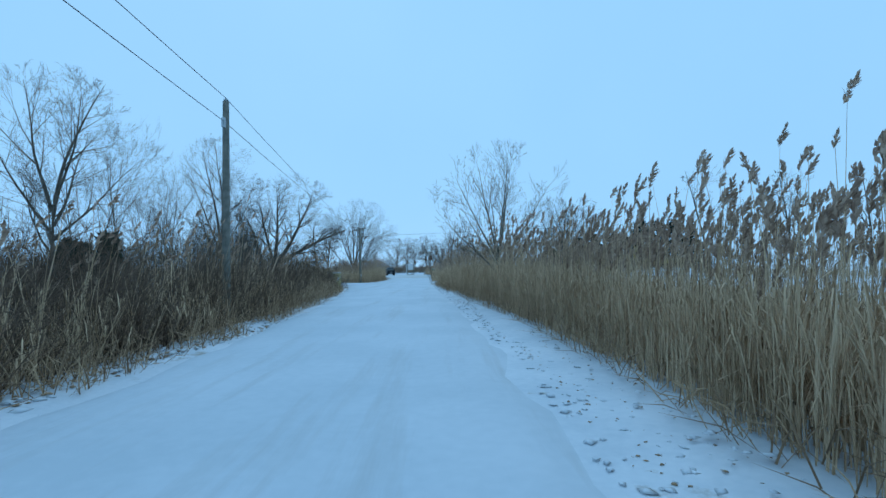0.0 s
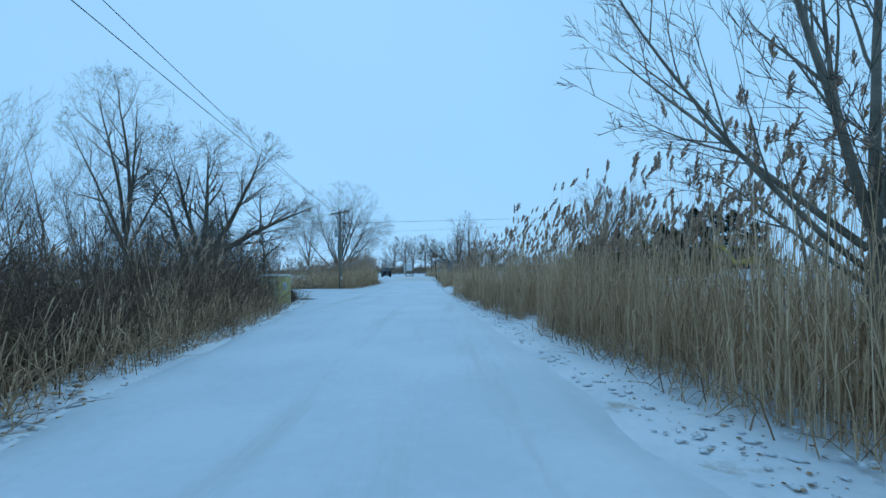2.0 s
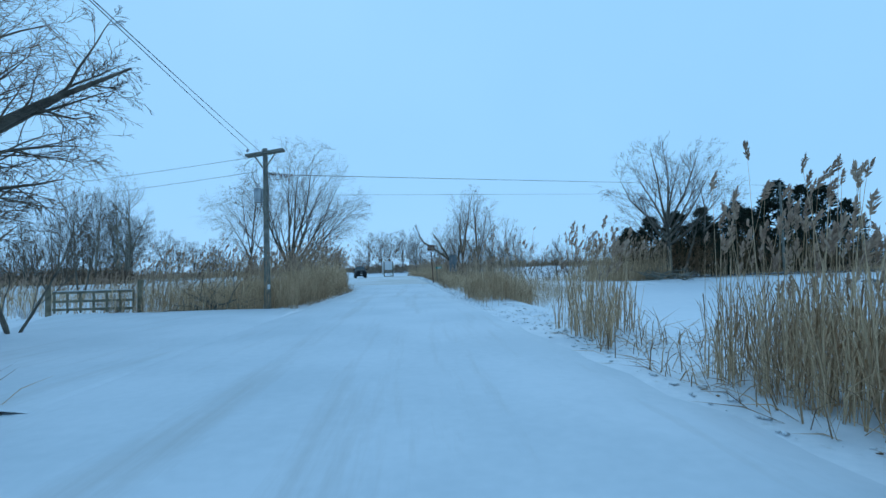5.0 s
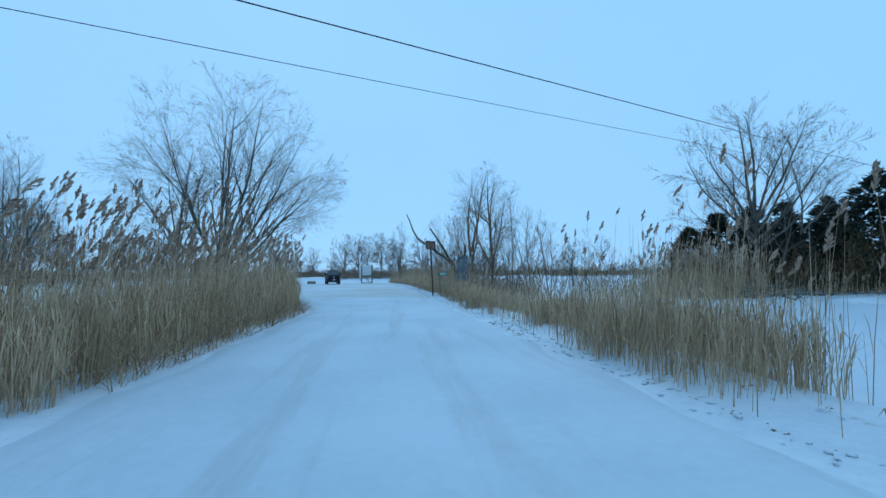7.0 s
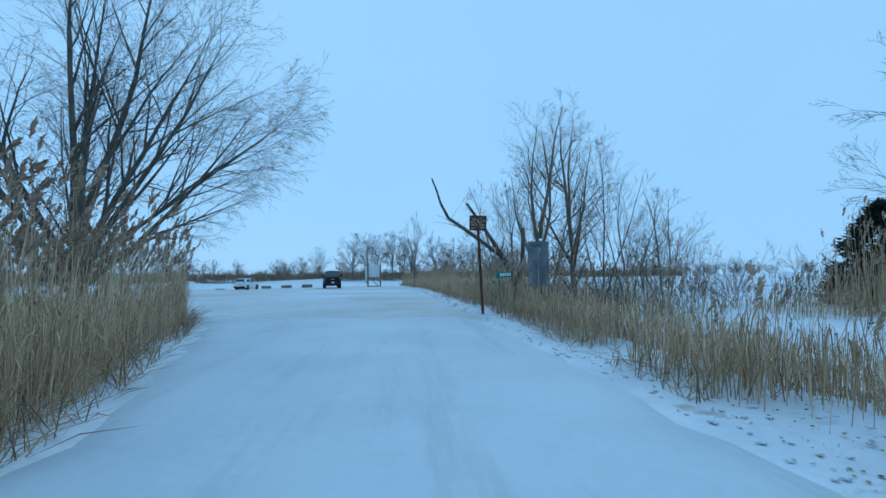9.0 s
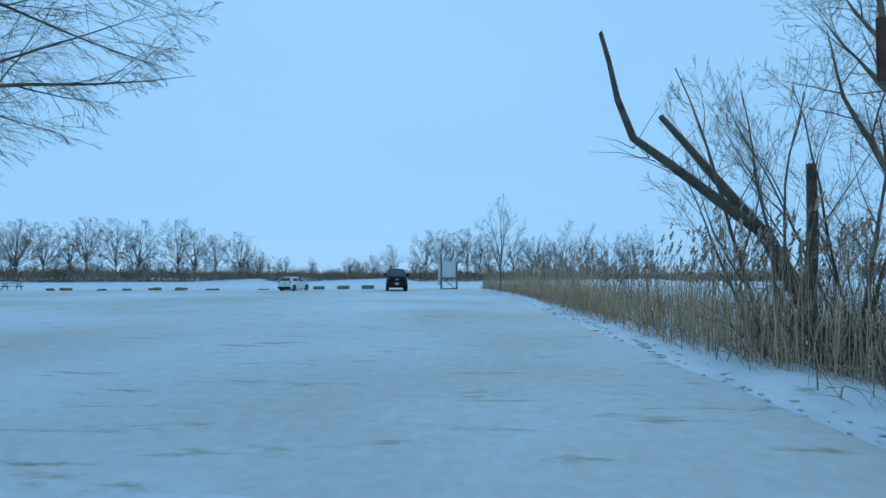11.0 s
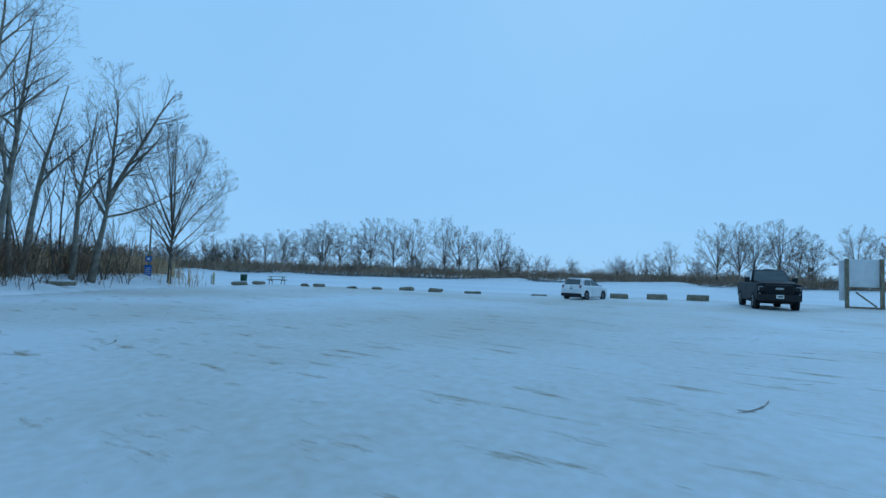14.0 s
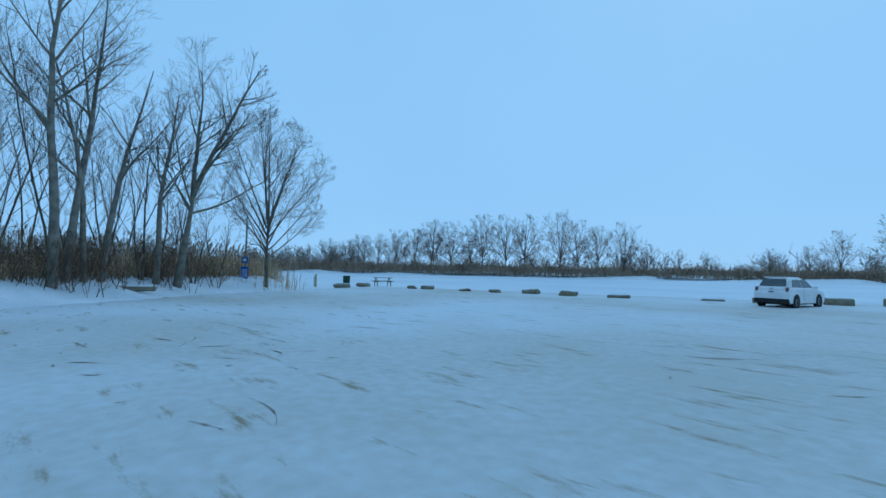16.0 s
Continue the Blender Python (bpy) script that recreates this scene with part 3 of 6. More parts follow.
reed_bed("dense tan reeds with brown plumes behind the utility pole", p, patchy(p, 2.4, 3.5, rng), rng, plume_share=0.32, leaves=4, stem_r=0.0065, spikes=30)
p = np.column_stack((rng.uniform(-58, -14, 3000), rng.uniform(64, 100, 3000)))
p = p[(p[:, 0] < -14 - 0.9 * np.maximum(0, p[:, 1] - 84)) & (p[:, 1] < 92 + 0.25 * (-14 - p[:, 0]))]
reed_bed("distant marsh of pale brown reeds", p, patchy(p, 1.4, 2.3, rng), rng, stem_r=0.014, leaves=2)
p = np.column_stack((rng.uniform(-80, -44, 3600), rng.uniform(106, 128, 3600)))
p = p[(p[:, 0] < -48 - 0.4 * np.abs(p[:, 1] - 121)) & (p[:, 1] < np.minimum(near_shore(p[:, 0]) - 1, 122.8))]
reed_bed("brown reeds under the bare trees at the lot's end", p, patchy(p, 1.6, 2.6, rng), rng, plume_share=0.3, stem_r=0.016, leaves=2)
p = np.column_stack((rng.random(3400), rng.uniform(103, 124, 3400)))
p[:, 0] = np.interp(p[:, 1], (95, 103, 113, 122, 130), (-23, -37, -43.5, -49.5, -55)) - 3.6 - 9 * p[:, 0] ** 1.3
reed_bed("dull brown reeds and weeds along the bank under the trees", p, patchy(p, 1.7, 2.6, rng), rng, plume_share=0.06, stem_r=0.010, leaves=4, lean=0.14, straw=LITTER)
p = np.column_stack((rng.uniform(-210, 150, 22000), rng.random(22000)))
p[:, 1] = far_shore(p[:, 0]) + 0.6 + 7 * p[:, 1]
reed_bed("brown band of reeds and brush along the far river bank", p, patchy(p, 3.0, 3.9, rng), rng, plume_share=0.0, stem_r=0.12, leaves=0, lean=0.40, straw=FAR_REED)
p = np.column_stack((rng.uniform(10, 60, 1500), rng.uniform(89.5, 97, 1500)))
reed_bed("reeds and brush on the pond's far bank", p, patchy(p, 1.8, 3.4, rng) * np.interp(p[:, 0], (12, 19, 24), (0.45, 1.0, 0.6)), rng, plume_share=0.4, stem_r=0.014, leaves=2)
p = np.column_stack((rng.uniform(13.5, 22.5, 900), rng.uniform(88.0, 92.5, 900)))
reed_bed("tall tan reeds with heavy plumes on the pond's far bank", p, patchy(p, 3.2, 5.0, rng), rng, plume_share=0.5, stem_r=0.013, leaves=3)
p = np.column_stack((rng.uniform(-1.4, 10.0, 3300), rng.uniform(61.0, 79, 3300)))
p = p[(p[:, 0] > e_right(p[:, 1])) & (p[:, 0] < -5.5 + 0.62 * (p[:, 1] - 52.1))]
reed_bed("pale upright reeds standing in the frozen pond", p, patchy(p, 1.5, 2.4, rng), rng, plume_share=0.03, leaves=1, stem_r=0.005, wind=(0.4, 0.0), broken=0.02)
p = np.column_stack((rng.uniform(-1.6, 2.4, 120), rng.uniform(58.5, 70.0, 120)))
p = p[(p[:, 0] < -4.6 + 0.62 * (p[:, 1] - 52.1))]
reed_bed("few tall reeds with heavy plumes on the verge", p, patchy(p, 2.5, 3.2, rng), rng, plume_share=0.7, leaves=1, stem_r=0.006, wind=(0.3, 0.0), spikes=38)
p = np.column_stack((rng.uniform(-1.5, 1.6, 900), rng.uniform(61.6, 67.0, 900)))
p = p[(p[:, 0] > e_right(p[:, 1])) & (p[:, 0] < -5.2 + 0.62 * (p[:, 1] - 52.1))]
reed_bed("dense tan reeds at the corner of the frozen pond", p, patchy(p, 1.9, 2.5, rng), rng, plume_share=0.03, leaves=4, stem_r=0.006)
p = np.column_stack((rng.normal(0.0, 0.55, 520), rng.normal(70.3, 0.8, 520)))
reed_bed("dense clump of low tan reeds on the road's verge", p, patchy(p, 1.0, 1.5, rng), rng, plume_share=0.0, leaves=4, stem_r=0.006)
p = np.column_stack((rng.uniform(43, 58, 2600), rng.uniform(10, 100, 2600)))
reed_bed("brown reeds on the far side of the pond", p, patchy(p, 1.4, 2.4, rng), rng, plume_share=0.15, stem_r=0.020, leaves=2)
for y0, y1, edge, side, depth, count, tall in ((-7, 92, e_right, 1, 4.0, 8000, 0.9), (-7, 47, e_left, -1, 5.0, 8000, 0.9), (63, 91, e_left, -1, 4.0, 4000, 0.9), (90, 152, e_right, 1, 5.0, 4500, 0.8)):
    p = scatter(rng, count, y0, y1, lambda y: edge(y) - side * 0.35, side, depth, lambda x, y: side < 0 or not 50 < y < 76)
    grass_bed("matted dead grass at the foot of the reeds", p, tall, rng)


def clods(label, spots, size, mat, rng):
    """Small uneven lumps pressed into the ground."""
    n = len(spots)
    octa = np.array(((1, 0, 0), (0, 1, 0), (-1, 0, 0), (0, -1, 0), (0, 0, 0.6), (0, 0, -0.6)), float)
    v = octa[None] * rng.uniform(0.5, 1.5, (n, 6, 1)) * (size * rng.uniform(0.4, 1.4, n) ** 1.5)[:, None, None] * np.array((1.5, 1.1, 0.7))
    turn = rng.uniform(0, 6.28, n)[:, None]
    x, y = v[..., 0] * np.cos(turn) - v[..., 1] * np.sin(turn), v[..., 0] * np.sin(turn) + v[..., 1] * np.cos(turn)
    at = np.array([(sx, sy, max(ground_z(sx, sy), -0.06) + 0.015) for sx, sy in spots])
    v = np.stack((x, y, v[..., 2]), -1) + at[:, None]
    f = np.array(((0, 1, 4), (1, 2, 4), (2, 3, 4), (3, 0, 4), (1, 0, 5), (2, 1, 5), (3, 2, 5), (0, 3, 5)))
    ob = thing("clods", Matrix.Identity(4), label, "clods", kind="stuff")
    part("lumps", quick_mesh("lumps", v.reshape(-1, 3), ((np.arange(n) * 6)[:, None, None] + f[None]).reshape(-1, 3)), mat, ob)


def verge(count, y0, y1, edge, side, a, b):
    y = rng.uniform(y0, y1, count)
    return np.column_stack((edge(y) + side * rng.uniform(a, b, count), y))


clods("brown earth and leaf litter along the road's verge", verge(2400, -6, 92, right_edge, 1, -0.5, 0.6), 0.014, LITTER, rng)
clods("lumps of ploughed snow along the road's verge", verge(2600, -6, 92, right_edge, 1, -0.8, 0.6), 0.03, SNOW, rng)
clods("lumps of snow at the foot of the brush", verge(1200, -6, 46, left_edge, -1, -0.2, 1.2), 0.05, SNOW, rng)
clods("earth and litter at the foot of the brush", verge(1500, -6, 46, left_edge, -1, -0.25, 0.8), 0.03, LITTER, rng)
clods("scuffed clods of dirty snow along the parking lot", verge(900, 92, 150, right_edge, 1, -1.6, 0.2), 0.05, SNOW, rng)
clods("snow-dusted dark rocks along the pond's far bank", np.column_stack((rng.uniform(23, 54, 260), rng.uniform(86.6, 89.2, 260))), 0.17, ROCK, rng)
p = np.column_stack((rng.uniform(-150, 80, 900), rng.uniform(-1.2, 1.6, 900)))
p[:, 1] += far_shore(p[:, 0])
clods("dark broken rocks along the far river's edge", p, 0.30, ROCK, rng)


def mud_streaks(rng, count, cx, cy, rx, ry):
    """Thin ragged smears of frozen mud that wheels have dragged over the lot."""
    v, f = [], []
    for k in range(count):
        x, y = rng.normal(cx, rx), rng.normal(cy, ry)
        if noise.noise((x * 0.12, y * 0.12, 3.0)) < 0.0 or y < 105 or not (float(right_edge(y)) - 3 > x > -44 + 0.5 * (120 - y)):
            continue
        a, bend, L, w = math.radians(rng.normal(28, 22)), rng.normal(0, 0.3), rng.uniform(0.25, 1.0) ** 2 * 1.2, rng.uniform(0.006, 0.028)
        o = len(v)
        for i in range(8):
            s = i / 7
            half = w * math.sin(math.pi * (0.06 + 0.88 * s)) * rng.uniform(0.1, 1.3)
            px, py, t = x + L * s * math.cos(a + bend * s), y + L * s * math.sin(a + bend * s), a + 1.57
            for q in (-1, 1):
                qx, qy = px + q * half * math.cos(t), py + q * half * math.sin(t)
                v.append((qx, qy, 0.024 + 0.02 * ripple(qx, qy, 0.35, 6.0) + 0.008 * ripple(qx, qy, 1.5, 9.0)))
            if i:
                f.append((o + 2 * i - 2, o + 2 * i - 1, o + 2 * i + 1, o + 2 * i))
    ob = thing("mud_streaks", Matrix.Identity(4), "thin brown smears of frozen mud over the worn snow of the lot", "mud", kind="stuff")
    part("smears", quick_mesh("smears", v, f), MUD, ob)


mud_streaks(rng, 520, -25, 122, 9, 9)
mud_streaks(rng, 360, -34, 117, 7, 6)


# ---- bare trees ----
def grow_tree(rng, height, trunk_r, stems=1, spread=0.3, levels=4, kids=(7, 6, 5, 4), ratio=0.5, up=0.25, wander=0.12,
              twig=0.006, fork=0.35, lean=(0, 0), droop=0.0, limbs=None, angle=(0.35, 0.8), taper=0.90, light=False, round_crown=None, deep=0.60):
    """Three lots: the trunk and main limbs, the crown of finer branches, and the pointed end twigs. deep: ratio of lengths past the limbs."""
    wood, crown, tips = Tubes(), Tubes(), Tubes()

    def room(p, d):
        """How far a branch may grow before it leaves the rounded crown."""
        zc, rx, rz = round_crown
        q, w = (p - np.array((0, 0, zc))) / np.array((rx, rx, rz)), d / np.array((rx, rx, rz))
        a, b, c = (w * w).sum(1), (q * w).sum(1), (q * q).sum(1) - 1
        far = (-b + np.sqrt(np.maximum(b * b - a * c, 0))) / a
        return np.where(c < 0, np.maximum(far, 0.15), 0.3) * rng.uniform(0.78, 1.06, len(p))

    if limbs:
        rows = [(s, w, l, r) for s, w, l, r in limbs]
        p = np.array([q[0] for q in rows], float)
        d = np.array([q[1] for q in rows], float)
        L, R = np.array([q[2] for q in rows], float), np.array([q[3] for q in rows], float)
    else:
        a = 2 * math.pi * (np.arange(stems) + rng.random(stems) * 0.6) / stems
        tilt = spread * (0.4 + rng.random(stems) * 0.8) if stems > 1 else spread * rng.random(1) * 0.3
        d = np.column_stack((np.cos(a) * tilt + lean[0], np.sin(a) * tilt + lean[1], np.ones(stems)))
        k = rng.uniform(0.9, 1.05, stems) * (1.12 - 0.34 * tilt / spread) if stems > 1 else np.ones(1)
        p = np.column_stack((np.cos(a), np.sin(a), 0 * a)) * trunk_r * (0.8 if stems > 1 else 0) - UP * 0.15
        L, R = height * k, trunk_r * k
    d = d / np.linalg.norm(d, axis=1, keepdims=True)
    if round_crown and not limbs:
        L = np.where(p[:, 2] < round_crown[0] - round_crown[2], L, room(p + d * 0.25 * round_crown[0], d) + 0.25 * round_crown[0])
    for level in range(levels + 1):
        n, N = ((3, 2, 1) if light else (9, 6, 4, 2, 1))[min(level, 2 if light else 4)], len(p)
        pts, dirs = [p], [d]
        for i in range(1, n + 1):
            pull = (up if level else up * 0.4) - droop * (level >= (1 if droop > 0.4 else 2)) * i / n
            bend = rng.normal(0, wander * (2.0 / n) ** 0.5, (N, 3)) + UP * pull * (1.5 / n)
            if limbs and level == 0:
                bend[0] *= 0.12          # the trunk stays under the limbs that spring from it
            d = d + bend
            d = d / np.linalg.norm(d, axis=1, keepdims=True)
            p = p + d * (L / n)[:, None]
            pts.append(p)
            dirs.append(d)
        s = np.linspace(0, 1, n + 1)
        radii = np.maximum(twig * 0.55, R[:, None] * (1 - (taper if level == 0 else 0.86) * s[None]))
        P, D = np.stack(pts, 1), np.stack(dirs, 1)
        if level >= levels:
            tips.add_cones(P[:, 0], P[:, -1], radii[:, 0])
            break
        (wood if level < 2 else crown).add_many(P, radii, 3 if light else (8, 6, 3, 3, 3)[min(level, 4)])
        c = kids[min(level, len(kids) - 1)]
        low = fork if level == 0 else 0.18
        t = low + (1 - low) * (np.arange(c)[None] + rng.random((N, c))) / c
        i = np.minimum(n - 1, (t * n).astype(int))
        u = (t * n - i)[..., None]
        row = np.arange(N)[:, None]
        q = P[row, i] * (1 - u) + P[row, i + 1] * u
        rr = radii[row, i] * (1 - u[..., 0]) + radii[row, i + 1] * u[..., 0]
        axis = D[row, i + 1]
        side = np.cross(axis, rng.normal(0, 1, (N, c, 3)))
        side /= np.linalg.norm(side, axis=2, keepdims=True) + 1e-9
        ang = rng.uniform(angle[0], angle[1], (N, c, 1))
        p = q.reshape(-1, 3)
        d = (axis * np.cos(ang) + side * np.sin(ang)).reshape(-1, 3)
        R = np.maximum(twig, rr * rng.uniform(0.42, 0.68, (N, c))).ravel()
        L = (L[:, None] * (ratio if level == 0 else max(ratio, deep)) * rng.uniform(0.65, 1.2, (N, c)) * (1.12 - 0.42 * t)).ravel()
        if round_crown:
            left = room(p, d)
            keep = left > 0.2 * L       # no stubs crowding at the crown's rim
            p, d, R, L = p[keep], d[keep], R[keep], np.minimum(L, left)[keep]
    return wood, crown, tips


def tree(name, label, x, y, rng, bark=None, fine=None, turn=0.0, category="tree", group="", **shape):
    wood, crown, tips = grow_tree(rng, **shape)
    ob = thing(name, pose(x, y, ground_z(x, y) - 0.05, 0, 0, turn), label, category, group)
    part("trunk", wood.mesh("trunk"), bark or BARK, ob)
    part("crown", crown.mesh("crown", tips), fine or TWIG, ob)
    return ob


def fan(count, z0, z1, tilt, length, radius, turn=0.0, trunk=0.0):
    """Limbs fanning out of a short trunk, the upright ones first and longest."""
    rows = [((0, 0, -0.15), (0, 0, 1), z1 + 0.6, trunk)] if trunk else []
    for k in range(count):
        u, a = k / max(1, count - 1), 2.4 * k + turn
        s = tilt[0] + (tilt[1] - tilt[0]) * u
        rows.append(((0.05 * math.cos(a), 0.05 * math.sin(a), z1 + (z0 - z1) * u), (s * math.cos(a), s * math.sin(a), 1), length[0] + (length[1] - length[0]) * u, radius[0] + (radius[1] - radius[0]) * u))
    return rows


def thicket(label, clumps, rng, stems=8, mat=None, spread=0.55, levels=2, kids=(4, 4), thick=0.012, twig=0.006, name="thicket", low=0.12):
    """Leafless brush: clumps of (x, y, height) grown into one tangled mass."""
    limbs = []
    for x, y, h in clumps:
        z = ground_z(x, y) - 0.08
        for k in range(stems):
            a, tilt = rng.uniform(0, 6.283), spread * rng.random() ** 0.7
            limbs.append(((x + rng.normal(0, 0.12) * h, y + rng.normal(0, 0.12) * h, z), (math.cos(a) * tilt, math.sin(a) * tilt, 1), h * rng.uniform(0.55, 1.05), thick * rng.uniform(0.7, 1.3)))
    wood, crown, tips = grow_tree(rng, 1, 1, limbs=limbs, levels=levels, kids=kids, ratio=0.5, up=0.12, wander=0.17, twig=twig, fork=low, light=True, angle=(0.4, 1.0))
    ob = thing(name, Matrix.Identity(4), label, "brush", kind="stuff")
    part("stems", wood.mesh("stems"), mat or BRUSH, ob)
    part("twigs", crown.mesh("twigs", tips), mat or BRUSH, ob)
    return ob


# ---- trees by the road ----
tr = np.random.default_rng(11)
tree("roadside_tree", "bare many-limbed tree standing in the roadside reeds", 2.7, 23.2, tr, bark=PALE_BARK, height=7.2, trunk_r=0.16, levels=4,
     kids=(8, 5, 3, 3), ratio=0.36, up=0.06, wander=0.07, twig=0.004, fork=0.25, round_crown=(4.6, 3.7, 3.3), angle=(0.3, 0.7),
     limbs=fan(14, 1.3, 2.3, (0.10, 1.8), (4.8, 4.0), (0.056, 0.026), 0.4, 0.15))
tree("bare_tree", "tall bare tree above dark roadside brush", -17.3, 21.3, tr, height=10.8, trunk_r=0.16, levels=4, kids=(9, 6, 4, 3), ratio=0.42, up=0.10, wander=0.12, twig=0.005, fork=0.25, angle=(0.4, 0.9), round_crown=(7.0, 4.6, 4.4), limbs=fan(8, 3.0, 5.2, (0.12, 1.3), (6.2, 4.6), (0.085, 0.05), 0.7, 0.16))
tree("bare_tree", "tall bare tree with a forked trunk", -25.2, 54.6, tr, height=17, trunk_r=0.3, levels=4, kids=(8, 6, 4, 3), ratio=0.42, up=0.10, wander=0.13, twig=0.007, fork=0.3, round_crown=(11.2, 5.6, 6.4), angle=(0.45, 1.0), limbs=fan(7, 3.6, 5.4, (0.12, 0.6), (11.5, 8.0), (0.17, 0.10), 1.0, 0.30))
tree("willow_tree", "old leaning willow with long arching limbs", -18.0, 52.0, tr, height=10, trunk_r=0.5, levels=4, kids=(12, 7, 5, 4), ratio=0.40, up=0.06, twig=0.0075, fork=0.25, wander=0.17, droop=0.12, round_crown=(6.9, 7.6, 5.9), angle=(0.4, 0.95),
     limbs=(((-0.9, 0, -0.1), (0.42, 0, 1), 3.4, 0.52), ((-0.1, 0, 2.1), (-0.06, 0, 1), 8.6, 0.24), ((0.1, 0, 2.4), (0.38, 0.1, 1), 8.6, 0.26), ((0.2, 0, 2.5), (0.9, -0.1, 0.72), 8.6, 0.25), ((-0.7, 0, 1.0), (-0.6, 0.2, 1), 8.4, 0.22), ((-0.2, 0.1, 2.0), (-0.3, -0.2, 1), 8.2, 0.19), ((0.3, 0, 2.2), (1.0, -0.1, 0.02), 5.2, 0.14)))
tree("bare_tree", "dense dark bare tree beside the side drive", -13.9, 50.6, tr, height=6.4, trunk_r=0.17, stems=2, spread=0.35, levels=4, kids=(9, 6, 5, 4), ratio=0.50, up=0.04, wander=0.14, twig=0.006, fork=0.2, droop=0.12, angle=(0.5, 1.1))
for x, y, h in ((-21.5, 46.0, 8.0), (-24, 42, 9.0), (-19.5, 40.0, 6.5), (-27.5, 48.5, 10.0), (-22.5, 58.5, 7.5), (-16.5, 34.0, 6.0), (-31, 61, 11.0), (-19, 28, 9.5), (-21, 12.5, 8.0), (-24, 33, 11.0), (-20.5, 35.5, 10.0), (-23.5, 39, 12.0), (-27, 45, 13.0), (-22, 30, 11.5), (-29, 52, 13.0)):
    tree("bare_tree", "slim bare tree in the roadside thicket", x, y, tr, height=h, trunk_r=0.07, stems=int(tr.integers(1, 4)), spread=0.25, levels=3, kids=(9, 6, 5), ratio=0.40, up=0.22, twig=0.006, fork=0.25)
for x, y, h in ((-16.0, 55.5, 6.0), (-20.0, 49.0, 7.0), (-22.5, 52.5, 8.5), (-15.0, 47.2, 4.6), (-18.5, 45.2, 5.8), (-24.5, 50.0, 9.0), (-21.0, 56.0, 7.0)):
    tree("bare_tree", "dark many-stemmed bare tree behind the willow", x, y, tr, height=h, trunk_r=0.07, stems=3, spread=0.4, levels=3, kids=(9, 7, 6), ratio=0.44, up=0.12, wander=0.14, twig=0.007, fork=0.15)
tree("bare_tree", "broad bare tree rising behind the reeds", -16.2, 88.6, tr, height=15, trunk_r=0.2, levels=4, kids=(11, 6, 4, 3), ratio=0.42, up=0.06, wander=0.10, twig=0.005, fork=0.25, droop=0.28, angle=(0.3, 0.75), taper=0.95, round_crown=(8.6, 8.4, 6.8),
     limbs=fan(11, 1.2, 2.8, (0.14, 1.15), (11.2, 8.6), (0.15, 0.10), 0.3, 0.26) + [((0, 0, 2.2), (0.55, 0.8, 0.8), 11.0, 0.085), ((0, 0, 2.4), (0.8, 0.5, 0.9), 10.0, 0.08), ((0, 0, 2.6), (0.25, 0.9, 0.9), 11.5, 0.085), ((0, 0, 2.0), (0.45, 0.9, 0.55), 9.5, 0.075)])
tree("bare_tree", "bare tree with hanging twigs beside the lot", -24.0, 100.4, tr, height=13.0, trunk_r=0.17, levels=4, kids=(10, 6, 4, 3), ratio=0.42, up=0.02, wander=0.09, twig=0.0045, fork=0.3, droop=0.5, angle=(0.4, 0.9), round_crown=(8.6, 7.2, 5.2), limbs=fan(8, 2.5, 4.5, (0.08, 0.8), (9.0, 6.5), (0.09, 0.06), 0.5, 0.18))
tree("bare_tree", "slender bare tree in the marsh", -33.0, 84.0, tr, height=9.5, trunk_r=0.1, stems=2, spread=0.2, levels=3, kids=(12, 7, 6), ratio=0.4, up=0.3, twig=0.012)

tree("pond_tree", "wide bare tree over the frozen pond", 23.4, 91.0, tr, height=14, trunk_r=0.3, levels=4, kids=(8, 6, 4, 3), ratio=0.40, up=0.06, wander=0.13, twig=0.008, fork=0.25, round_crown=(9.2, 9.4, 6.2), limbs=fan(12, 3.4, 6.2, (0.15, 1.7), (8.5, 8.0), (0.15, 0.11), 0.8, 0.36) + [((1.6, 0.3, -0.1), (0.5, 0.0, 1), 7.0, 0.20), ((4.4, 0.3, 5.2), (0.9, 0.0, 0.6), 6.0, 0.11), ((4.2, 0.3, 5.0), (0.2, 0.1, 1), 6.5, 0.10)])
tree("bare_tree", "slender bare tree beside the parking lot", -3.8, 139.5, tr, height=8.8, trunk_r=0.10, levels=4, kids=(7, 4, 3, 3), ratio=0.36, up=0.12, twig=0.006, fork=0.25, round_crown=(6.4, 3.0, 4.4), limbs=fan(9, 1.6, 3.2, (0.05, 0.65), (7.0, 5.0), (0.06, 0.04), 0.2, 0.11))
for x, y, h in ((41.0, 74.0, 17.0), (46.5, 78.0, 13.0), (53.0, 73.0, 16.0), (57.0, 64.0, 14.0), (49.0, 66.0, 11.0)):
    tree("bare_tree", "tall bare tree beyond the frozen pond", x, y, tr, height=h, trunk_r=0.22, levels=4, kids=(9, 5, 4, 3), ratio=0.38, up=0.14, wander=0.11, twig=0.010, fork=0.35, angle=(0.4, 0.9), round_crown=(h * 0.62, h * 0.30, h * 0.42))
for x, y, h, w, turn in ((1.4, 95.5, 11.6, 3.8, 0.3), (3.2, 95.8, 11.2, 3.8, 1.7)):
    tree("bare_tree", "thick-trunked bare tree behind the rusted sign", x, y, tr, bark=BROWN_BARK, fine=BROWN_TWIG, height=h, trunk_r=0.17, levels=4, kids=(8, 5, 4, 3), ratio=0.38, up=0.12, wander=0.12, twig=0.0045, fork=0.2, round_crown=(h * 0.54, w, h * 0.47), angle=(0.4, 0.9),
         limbs=fan(6, 1.6, 3.8, (0.10, 0.8), (h * 0.62, h * 0.42), (0.12, 0.06), turn, 0.19))
